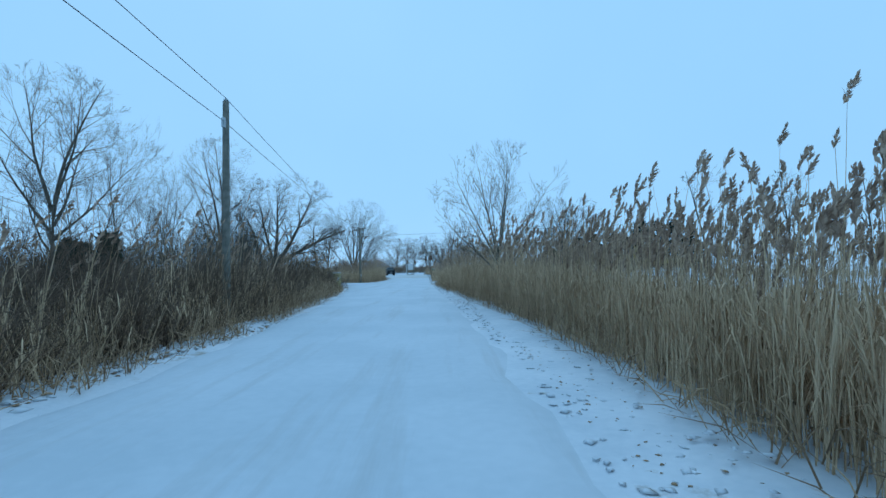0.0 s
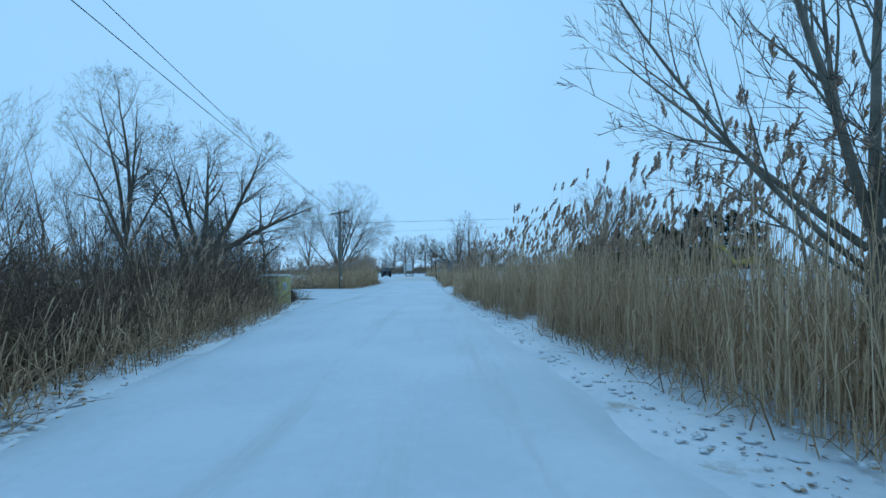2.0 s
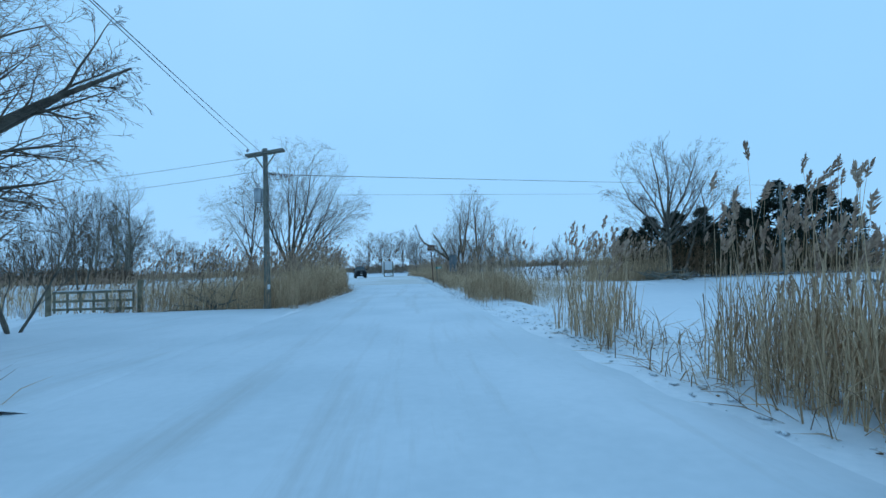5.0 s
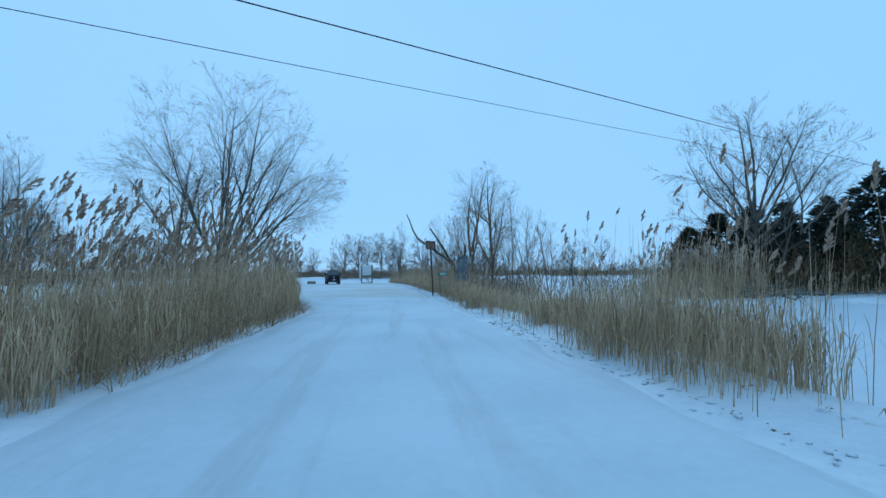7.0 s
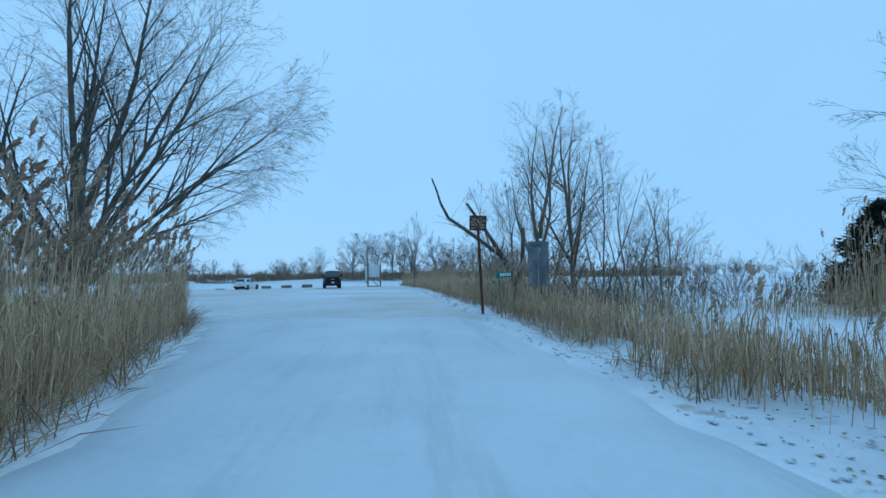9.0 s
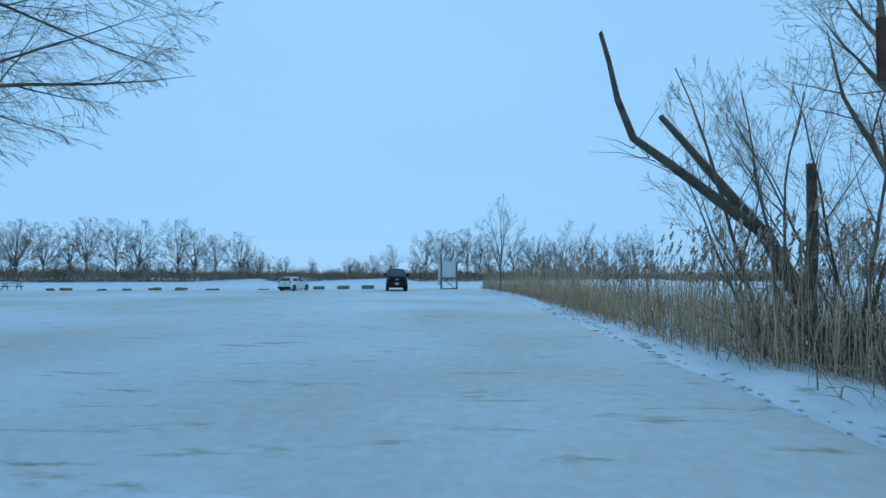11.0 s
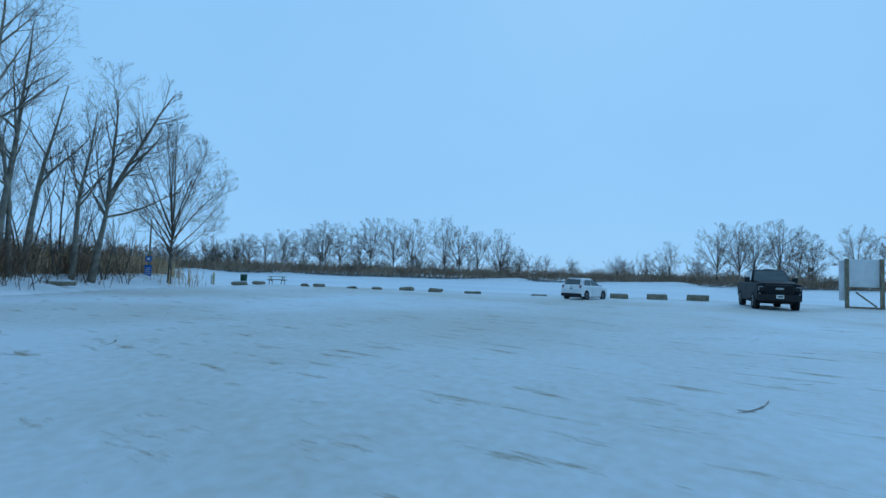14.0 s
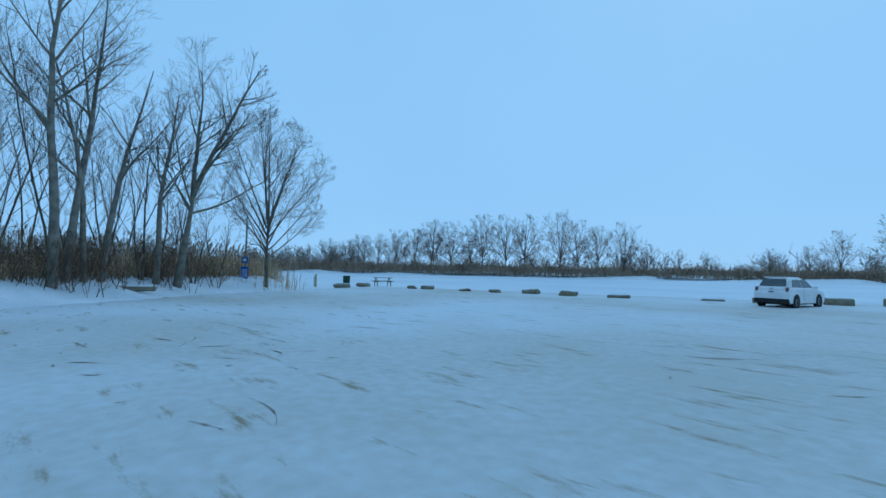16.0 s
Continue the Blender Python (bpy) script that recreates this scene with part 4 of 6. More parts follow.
for x, y, h, k, w in ((5.2, 96.8, 10.0, 3, 3.4), (7.0, 97.5, 8.2, 3, 3.0), (0.4, 98.6, 8.0, 4, 3.0), (3.0, 99.5, 9.5, 4, 3.4), (8.2, 96.0, 6.6, 4, 2.6)):
    tree("bare_tree", "many-stemmed bare tree near the rusted sign", x, y, tr, bark=BROWN_BARK, fine=BROWN_TWIG, height=h, trunk_r=0.065, stems=k, spread=0.42, levels=4, kids=(8, 5, 4, 3), ratio=0.42, up=0.16, twig=0.0045, fork=0.2, taper=0.8, round_crown=(h * 0.52, w, h * 0.46))
for x, y, h in ((9.5, 118, 5.5), (14, 126, 6.5), (20, 121, 6.0), (-0.6, 133, 5.6), (1.5, 137, 7.4), (4.5, 140, 6.8), (8.0, 143, 7.6), (11.5, 139, 7.0), (6.0, 131, 4.8), (26, 133, 7.5), (33, 140, 8), (12, 146, 6.5), (2.5, 152, 5.0)):
    tree("bare_tree", "bare tree in the reeds beyond the lot", x, y, tr, height=h, trunk_r=0.08, stems=3, spread=0.4, levels=3, kids=(8, 6, 5), ratio=0.42, up=0.2, twig=0.010)


def broken_snag(x, y):
    """A dead leaning trunk with two bare broken limbs and a few shoots."""
    wood, shoots = Tubes(), Tubes()
    wood.add(((1.3, 0, -0.1), (0.9, 0, 1.0), (0.35, 0, 2.1), (0.0, 0.05, 2.9)), (0.22, 0.19, 0.17, 0.15), 9)
    wood.add(((0.1, 0, 2.7), (-1.0, -0.1, 3.5), (-2.2, -0.3, 4.35), (-3.0, -0.5, 4.85), (-3.45, -0.9, 5.6), (-3.7, -1.2, 6.3), (-3.95, -1.5, 6.8)), (0.13, 0.12, 0.10, 0.085, 0.07, 0.055, 0.045), 8)
    wood.add(((0.0, 0.05, 2.8), (-0.5, 0.5, 3.8), (-1.2, 0.9, 5.0), (-1.75, 1.2, 5.9)), (0.13, 0.11, 0.085, 0.07), 8)
    wood.add(((0.9, 0, 1.0), (1.2, 0.2, 2.6), (1.3, 0.3, 4.4)), (0.14, 0.12, 0.10), 8)
    r = np.random.default_rng(3)
    for k in range(60):
        a = np.array((r.uniform(-3.0, 1.3), r.uniform(-0.3, 0.3), r.uniform(1.2, 3.2)))
        if a[0] < -0.8:
            a = np.array((r.uniform(-3.0, -0.6), -0.2, 0)) + np.array((0, 0, 3.0 + 0.0))
            a[2] = 2.9 - 0.62 * a[0]
        d = np.array((r.normal(-0.1, 0.5), r.normal(0, 0.5), r.uniform(0.1, 1.0))) * r.uniform(0.5, 1.6)
        shoots.add((a, a + d * 0.5 + r.normal(0, 0.05, 3), a + d), (0.012, 0.008, 0.004), 3)
    ob = thing("dead_tree", pose(x, y, ground_z(x, y)), "leaning dead tree with two bare broken limbs", "tree")
    part("trunk", wood.mesh("trunk"), BARK, ob)
    part("crown", shoots.mesh("shoots"), TWIG, ob)


broken_snag(0.0, 98.0)

# trees at the far end of the parking lot
for x, y, h, r, w in ((-43.9, 109.6, 15.0, 0.24, 3.2), (-45.1, 110.1, 14.4, 0.22, 3.0), (-45.4, 110.8, 11.6, 0.17, 2.4), (-46.2, 111.5, 12.6, 0.20, 2.6), (-46.6, 113.7, 10.4, 0.20, 2.4), (-43.0, 106.5, 13.5, 0.2, 3.0), (-44.5, 104.0, 12.0, 0.17, 2.8)):
    tree("cottonwood_tree", "tall bare tree at the end of the parking lot", x, y, tr, bark=PALE_BARK, height=h * 0.92, trunk_r=r * 0.82, stems=1, levels=4, kids=(13, 6, 4, 3), ratio=0.36, up=0.20, wander=0.11, twig=0.0055, fork=0.40, taper=0.88, angle=(0.45, 0.95), round_crown=(h * 0.64, w * 1.1, h * 0.42))
tree("cottonwood_tree", "leaning bare tree with a wide crown at the lot's end", -46.9, 114.7, tr, bark=PALE_BARK, height=12, trunk_r=0.28, levels=4, kids=(10, 6, 4, 3), ratio=0.38, up=0.14, wander=0.11, twig=0.006, fork=0.25, taper=0.80, angle=(0.4, 0.9), round_crown=(8.8, 4.6, 5.2),
     limbs=(((0, 0, -0.15), (0.08, 0.11, 1), 5.6, 0.24), ((0.36, 0.5, 4.6), (0.20, 0.30, 1), 7.4, 0.14), ((0.34, 0.47, 4.4), (0.02, 0.02, 1), 7.2, 0.12), ((0.36, 0.5, 4.9), (0.36, 0.54, 1), 4.8, 0.09), ((0.3, 0.42, 3.9), (-0.45, -0.6, 0.9), 3.6, 0.06), ((0.28, 0.4, 3.7), (0.6, 0.9, 0.30), 4.6, 0.07), ((0.32, 0.44, 4.2), (0.3, -0.4, 0.8), 4.4, 0.06)))

tree("bare_tree", "rounded bare tree with fanned limbs at the river's edge", -49.8, 120.5, tr, height=10, trunk_r=0.18, levels=4, kids=(9, 5, 4, 3), ratio=0.36, up=0.10, wander=0.07, twig=0.006, fork=0.25, limbs=fan(17, 1.9, 4.4, (0.05, 1.35), (7.4, 5.0), (0.065, 0.045), 0.9, 0.16), round_crown=(6.4, 4.3, 4.9), angle=(0.35, 0.8))
for x, y, h in ((-48.5, 112, 8.5), (-49, 108, 9.5), (-50.5, 117.8, 5.5), (-52.0, 116.0, 6.0), (-47.5, 104, 10), (-52, 111, 8.5), (-56, 113, 9), (-46, 101, 10), (-49, 99, 11), (-53, 106, 10), (-50, 114.5, 7), (-57, 108, 11), (-48, 115.8, 5), (-47.5, 107, 11), (-48.5, 110, 12), (-50.5, 109, 11), (-51.5, 113, 9.5), (-47.2, 113.2, 8.5), (-54, 110.5, 11), (-49.5, 105, 12), (-55, 103, 12), (-52.5, 108, 12), (-45.8, 107.5, 10)):
    tree("bare_tree", "slim bare tree in the thicket by the lot", x, y, tr, height=h, trunk_r=0.07, stems=2, spread=0.2, levels=3, kids=(8, 5, 4), ratio=0.36, up=0.25, twig=0.007, fork=0.3)

# brush
br = np.random.default_rng(8)
bushes = []
for k in range(4):
    ob = tree("bush", "dense dark brown leafless bush", -200 - 5 * k, -300, br, bark=BRUSH, fine=BRUSH, category="bush", group="roadside brush",
              light=True, height=2.2, trunk_r=0.012, stems=12, spread=0.8, levels=2, kids=(5, 4), ratio=0.5, up=0.1, wander=0.16, twig=0.006, fork=0.1)
    bushes.append(ob)
brush_spots = []
for k in range(64):
    y = br.uniform(-4, 46)
    brush_spots.append((float(left_edge(y)) - 1.4 - 3.5 * br.random(), y, br.uniform(0.6, 1.05)))
for k in range(18):
    y = br.uniform(88, 104)
    brush_spots.append((float(right_edge(y)) + 1.2 + 5 * br.random(), y, br.uniform(0.5, 1.0)))
for k in range(6):
    brush_spots.append((br.uniform(-26, -12), br.uniform(63.8, 66), br.uniform(0.4, 0.6)))
for k in range(6):
    brush_spots.append((br.uniform(-12.6, -11.9), br.uniform(42.3, 44.6), br.uniform(0.5, 0.8)))
used = 0
for x, y, s in brush_spots:
    if (45 < y < 63.5 and x > -21) or (-11.8 < x < -7 and 41 < y < 46):
        continue
    src = bushes[used % 4]
    place = Matrix.Translation((x, y, ground_z(x, y) - 0.08)) @ Matrix.Rotation(br.uniform(0, 6.28), 4, "Z") @ Matrix.Diagonal((s, s, s * br.uniform(0.8, 1.2), 1))
    if used < 4:
        src.matrix_basis = place
    else:
        copy_thing(src, Matrix.Identity(4)).matrix_basis = place
    used += 1

clumps = []
for k in range(330):
    y = br.uniform(-5, 46) if k < 240 else br.uniform(-4, 18)
    x = float(left_edge(y)) - 1.8 - 9 * br.random() ** 1.3
    if not (-12.4 < x < -7 and 40.5 < y < 46):
        clumps.append((x, y, br.uniform(1.8, 3.4)))
for k in range(230):
    y = br.uniform(-3, 45)
    x = float(left_edge(y)) - 0.9 - 1.6 * br.random()
    if not (-12.4 < x < -7 and 40.5 < y < 46):
        clumps.append((x, y, br.uniform(0.9, 2.0)))
thicket("tangled dark brown brush and dead weeds on the bank", clumps, br, stems=7, thick=0.014, twig=0.007)
clumps = [(br.uniform(-11.2, -9.6), br.uniform(39.8, 41.1), br.uniform(0.7, 1.5)) for k in range(16)] + [(br.uniform(-10.2, -9.2), br.uniform(43.2, 45.2), br.uniform(0.5, 1.1)) for k in range(16)]
thicket("bare shoots and weeds round the yellow box", clumps, br, stems=6, thick=0.010, twig=0.005)
clumps = [(br.uniform(-34, -12.5), br.uniform(2, 45), br.uniform(2.6, 4.8)) for k in range(150)] + [(br.uniform(-24, -13.0), br.uniform(43, 50), br.uniform(1.4, 2.6)) for k in range(34)]
thicket("tall leafless thicket behind the roadside brush", clumps, br, stems=6, mat=TWIG, spread=0.4, thick=0.018, twig=0.007)
clumps = []
for k in range(200):
    y = br.uniform(101, 117)
    x = float(np.interp(y, (95, 103, 113, 122, 130), (-23, -37, -43.5, -49.5, -55))) - 1.5 - 20 * br.random() ** 1.2
    clumps.append((x, y, br.uniform(1.3, 2.8)))
thicket("dark leafless undergrowth beneath the trees at the lot's end", clumps, br, stems=7, thick=0.016, twig=0.009)
clumps = [(br.uniform(-1.0, 6.5), br.uniform(91.5, 99), br.uniform(1.2, 2.6)) for k in range(46)]
thicket("tangled grey-brown brush round the rusted sign", clumps, br, stems=7, thick=0.012, twig=0.005, mat=TWIG)
clumps = [(br.uniform(8, 58), br.uniform(95, 110), br.uniform(2.0, 4.0)) for k in range(60)] + [(br.uniform(18, 48), br.uniform(90.5, 94), br.uniform(2.6, 5.6)) for k in range(60)]
thicket("brown brush along the pond's far bank", clumps, br, stems=7, thick=0.018, twig=0.010, mat=RUST_TWIG)
clumps = []
for k in range(170):
    x = br.uniform(-230, 160)
    clumps.append((x, float(far_shore(x)) + br.uniform(2, 26), br.uniform(2.2, 4.8)))
thicket("brown leafless thickets along the far river bank", clumps, br, stems=11, kids=(6, 5), thick=0.035, twig=0.020, spread=1.2, name="far_thicket", mat=FAR_BRUSH, low=0.3)
clumps = []
for k in range(150):
    x = br.uniform(-420, 330)
    clumps.append((x, float(far_shore(x)) + 60 + 90 * br.random(), br.uniform(7.0, 12.0)))
thicket("hazy line of distant woods beyond the river", clumps, br, stems=8, thick=0.13, twig=0.07, spread=0.6, name="far_thicket", mat=HAZED_TWIG)


# evergreens beyond the pond
def conifer(x, y, h, w, rng, label="dark green conifer on the pond's far bank"):
    wood = Tubes()
    wood.add(((0, 0, -0.1), (0, 0, h * 0.5), (0, 0, h)), (0.16, 0.10, 0.02), 7)
    m, per = 150, 26
    n = m * per
    s = np.repeat(rng.random(m) ** 1.25, per)
    a = np.repeat(rng.uniform(0, 2 * math.pi, m), per)
    reach = np.repeat(rng.uniform(0.25, 1.12, m) ** 0.6, per)
    radius = w * (1 - s) ** 0.7 * (0.75 + 0.25 * np.clip(s * 6, 0, 1)) * reach
    c = np.column_stack((np.cos(a) * radius, np.sin(a) * radius, 0.3 + s * (h - 0.5) - 0.10 * radius))
    c = c + rng.normal(0, 1, (n, 3)) * np.array((0.34, 0.34, 0.26)) * (w / 3.2) * (0.45 + 0.75 * (1 - s))[:, None]
    a = np.arctan2(c[:, 1], c[:, 0])
    out = np.column_stack((np.cos(a), np.sin(a), rng.uniform(-0.2, 0.9, n)))
    side = np.column_stack((-np.sin(a), np.cos(a), rng.normal(0, 0.4, n)))
    L = rng.uniform(0.16, 0.50, n)[:, None]
    v = np.stack((c - side * L * 0.35, c + side * L * 0.35, c + out * L, c + np.array((0, 0, 0.10)) - out * L * 0.3), 1).reshape(-1, 3)
    o = (np.arange(n) * 4)[:, None, None]
    f = (o + np.array(((0, 1, 2), (0, 3, 1), (0, 2, 3), (1, 3, 2)))[None]).reshape(-1, 3)
    ob = thing("evergreen_tree", pose(x, y, ground_z(x, y)), label, "tree", "evergreens")
    part("trunk", wood.mesh("trunk"), BARK, ob)
    part("crown", quick_mesh("crown", v, f), NEEDLE, ob)


for x, y, h, w in ((34.2, 95.5, 8.6, 3.6), (39.6, 95.5, 11.2, 4.2), (43.5, 96.5, 10.8, 4.2), (36.8, 97.0, 8.0, 3.8), (30.2, 95.8, 8.2, 3.4), (27.2, 96.0, 7.8, 3.4), (24.3, 96.6, 7.2, 3.2), (21.6, 96.8, 6.0, 2.8), (25.6, 94.6, 5.2, 2.8), (28.8, 94.2, 5.4, 2.8), (47.5, 98, 11.0, 4.0), (32.3, 98.0, 6.0, 3.2), (41.5, 99.5, 10.4, 3.8), (51.5, 99.0, 9.0, 3.6)):
    conifer(x, y, h, w, tr)
for x, y, h, w in ((-17.4, 25.0, 4.2, 0.9), (-19.2, 25.6, 3.7, 0.8), (-20.6, 26.4, 3.9, 0.9)):
    conifer(x, y, h, w, tr, "small dark evergreen in the roadside brush")


# fallen branches on the ice edge and beside the gate
def branch_pile(x, y, count, reach, rng, label):
    ob = thing("fallen_branches", pose(x, y, ground_z(x, y)), label, "branches")
    for k in range(count):
        t = Tubes()
        a = rng.uniform(0, 6.28)
        L = reach * rng.uniform(0.4, 1.0)
        s = np.array((rng.normal(0, reach * 0.25), rng.normal(0, reach * 0.15), rng.uniform(0.05, 0.35)))
        d = np.array((math.cos(a), math.sin(a) * 0.5, rng.uniform(-0.02, 0.35))) * L
        t.add((s, s + d * 0.35 + rng.normal(0, 0.12, 3), s + d * 0.7 + rng.normal(0, 0.12, 3), s + d), (0.075, 0.06, 0.045, 0.015), 6)
        for j in range(3):
            u = rng.uniform(0.3, 0.8)
            e = rng.normal(0, 0.25, 3) * L + np.array((0, 0, 0.12 * L))
            t.add((s + d * u, s + d * u + e * 0.5 + rng.normal(0, 0.05, 3), s + d * u + e), (0.03, 0.022, 0.008), 5)
        part("branch", t.mesh("branch"), PALE_BARK, ob)


branch_pile(20.5, 87.6, 18, 4.6, tr, "fallen grey branches frozen in at the pond's edge")
branch_pile(-13.4, 63.9, 16, 2.6, tr, "heap of cut branches beside the gate")


# ---- far bank trees ----
ft = np.random.default_rng(21)
far_kinds = []
for k in range(5):
    rise, wide = 4.4 + 0.9 * (k % 3), 8.2 + 0.9 * (k % 2)
    stems = fan(10 + k % 3, 3.0, rise, (0.08, 1.5), (13.5, 9.5), (0.19, 0.11), 1.3 * k, 0.36)
    far_kinds.append(tree("far_tree", "bare tree with a rounded crown on the far river bank", 0, 600 + 30 * k, ft, bark=HAZED_TWIG, fine=HAZED_TWIG, group="far bank trees", height=18.0, trunk_r=0.36, levels=3,
                          light=True, kids=(9, 6, 6), ratio=0.36, up=0.03, wander=0.06, twig=0.020, fork=0.25, angle=(0.4, 0.85), round_crown=(11.4, wide, 8.0), deep=0.55, limbs=stems))
far_spots = [(-206, 5.4), (-201, 6.2), (-193, 6.8), (-187, 6.2), (-171, 7.0), (-161, 8.2), (-157, 9.6), (-153, 9.4), (-196, 6.0), (-190, 6.6), (-184, 6.4), (-179, 7.2), (-174, 6.8), (-168, 7.5), (-163, 7.4), (-159, 9.4), (-155, 9.0), (-151, 10.8), (-148, 10.6), (-145, 11.2), (-142, 11.8), (-139, 12.4), (-136, 12.8), (-133, 15.1), (-130, 15.6), (-127, 15.7), (-124, 14.3), (-118, 17), (-114, 17.5), (-111, 17.9), (-100, 18.9), (-97.5, 16.0), (-94, 14.4), (-86, 15.4), (-82, 9), (-76, 7.8), (-55, 8), (-47, 9), (-41, 13.5), (-27, 17.8), (-21, 18.9), (-17, 17.9), (-10, 19.1), (-5, 17), (-1, 15.5), (10, 18), (19, 17), (30, 15), (44, 14)]
for k, (x, h) in enumerate(far_spots):
    y = float(far_shore(x)) + 4.0 + 3.0 * (k % 3)
    s = h / (19.0 if x < -40 else 17.5)
    m = Matrix.Translation((x, y, ground_z(x, y))) @ Matrix.Rotation(k * 2.4, 4, "Z") @ Matrix.Diagonal((s, s, s, 1))
    if k < 5:
        far_kinds[k].matrix_basis = m
    else:
        copy_thing(far_kinds[k % 5], Matrix.Identity(4)).matrix_basis = m

# ---- utility poles and wires ----
def cable(a, b, sag, r, steps=18):
    t = Tubes()
    a, b = np.array(a, float), np.array(b, float)
    u = np.linspace(0, 1, steps)
    pts = a + (b - a) * u[:, None]
    pts[:, 2] -= sag * 4 * u * (1 - u)
    t.add(pts, np.full(steps, r), 5)
    return t.mesh("cable")


def insulator(at, parent):
    bm = rod(at, (at[0], at[1], at[2] + 0.12), 0.05, 0.03, 10)
    rod((at[0], at[1], at[2] + 0.04), (at[0], at[1], at[2] + 0.06), 0.075, 0.075, 10, bm)
    part("insulator", bm, GREY_METAL, parent)


near_pole = thing("utility_pole", pose(-6.65, 14.75, 0.0), "weathered wooden utility pole with a single top insulator", "utility pole", "utility poles")
part("post", rod((0, 0, -0.6), (0, 0, 6.9), 0.135, 0.095, 14), POLE_WOOD, near_pole)
insulator((0, 0, 6.9), near_pole)
part("bracket", box((0.10, 0.22, 0.30), (0, -0.10, 6.2), 0.01), GREY_METAL, near_pole)

main_pole = thing("utility_pole", pose(-10.7, 62.4, 0.0), "tall weathered utility pole with crossarm and transformer", "utility pole", "utility poles")
part("post", rod((0, 0, -0.6), (0, 0, 7.15), 0.15, 0.10, 14), POLE_WOOD, main_pole)
for dy in (-0.13, 0.13):
    part("crossarm", box((1.7, 0.09, 0.12), (0.0, dy, 6.95), 0.01, Matrix.Rotation(radians(-9), 4, "Y")), POLE_WOOD, main_pole)
for dx in (-0.5, 0.5):
    part("brace", rod((dx, -0.19, 6.9), (dx * 0.05, -0.16, 6.2), 0.03, 0.03, 6), POLE_WOOD, main_pole)
for dx in (-0.78, -0.1, 0.72):
    insulator((dx, 0, 7.02), main_pole)
can = part("transformer", rod((-0.34, 0, 4.72), (-0.34, 0, 5.34), 0.185, 0.185, 20), GREY_METAL, main_pole, "grey transformer can")
part("lid", rod((-0.34, 0, 5.34), (-0.34, 0, 5.42), 0.195, 0.08, 20), GREY_METAL, can)
part("bushing", rod((-0.34, 0, 5.40), (-0.34, 0, 5.62), 0.06, 0.02, 8), GREY_METAL, can)
part("hanger", box((0.2, 0.08, 0.5), (-0.12, 0, 5.1), 0.01), GREY_METAL, can)
for k, (z0, z1, out, back) in enumerate(((6.95, 5.70, 0.75, 0.10), (6.3, 5.6, 0.35, -0.10), (5.65, 4.60, 0.62, 0.05))):
    loops = Tubes()
    a = np.linspace(0, 1, 16)
    loops.add(np.column_stack((-0.10 - out * np.sin(a * 3.14) ** 0.8 - 0.25 * a * (k < 2), back + 0 * a, z0 + (z1 - z0) * a)), np.full(16, 0.009), 5)
    part("drop_wire", loops.mesh("loop"), WIRE, main_pole)
part("meter_tag", box((0.12, 0.03, 0.22), (0.10, -0.14, 0.95), 0.01), WHITE, main_pole, "small white marker plate")
vine, vr = Tubes(), np.random.default_rng(2)
for k in range(170):
    if k < 90:
        u = vr.random() ** 1.3
        s, L = np.array((0.05 + 1.15 * u, vr.normal(0, 0.03), 6.08 - 0.12 * u)), vr.uniform(0.12, 0.55) * (1.1 - 0.6 * abs(u - 0.7))
    else:
        s, L = np.array((vr.uniform(0.05, 0.22), vr.normal(0, 0.12), vr.uniform(3.9, 6.1))), vr.uniform(0.15, 0.6)
    d = np.array((vr.normal(0.05, 0.3), vr.normal(0, 0.3), -1.0)) * L
    vine.add((s, s + d * 0.35 + vr.normal(0, 0.06, 3), s + d * 0.7 + vr.normal(0, 0.06, 3), s + d), (0.007, 0.006, 0.005, 0.003), 3)
part("dead_vine", vine.mesh("vine"), TWIG, main_pole, "dry hanging vine")

far_pole = thing("utility_pole", pose(35.4, 89.8, ground_z(35.4, 89.8)), "distant wooden utility pole among the evergreens", "utility pole", "utility poles")
part("post", rod((0, 0, -0.8), (0, 0, 10.0), 0.16, 0.11, 10), POLE_WOOD, far_pole)
part("crossarm", box((1.6, 0.1, 0.12), (0, 0, 9.6), 0.01), POLE_WOOD, far_pole)

lines = (((-6.65, 14.75, 7.02), (-11.4, 62.4, 7.12), 0.35, 0.010), ((-6.65, 14.6, 6.25), (-10.8, 62.4, 6.9), 0.35, 0.010),
         ((-6.65, 14.75, 7.02), (-3.0, -36.0, 7.4), 0.4, 0.010), ((-6.65, 14.6, 6.25), (-3.0, -36.0, 6.6), 0.4, 0.010),
         ((-10.7, 62.4, 5.98), (35.4, 89.8, 9.3), 0.02, 0.014), ((-10.7, 62.4, 5.05), (35.4, 89.8, 8.5), 0.02, 0.007),
         ((-11.4, 62.4, 6.75), (-48.0, 72.0, 6.2), 0.5, 0.009), ((-11.2, 62.4, 6.1), (-48.0, 72.0, 5.4), 0.5, 0.009),
         ((-10.8, 62.4, 5.2), (-15.6, 64.0, 0.0), 0.0, 0.008))
for a, b, sag, r in lines:
    tagged(part("power_line", cable(a, b, sag, r), WIRE, None, "thin dark overhead wire strung between the poles"), category="wire", group="overhead wires")


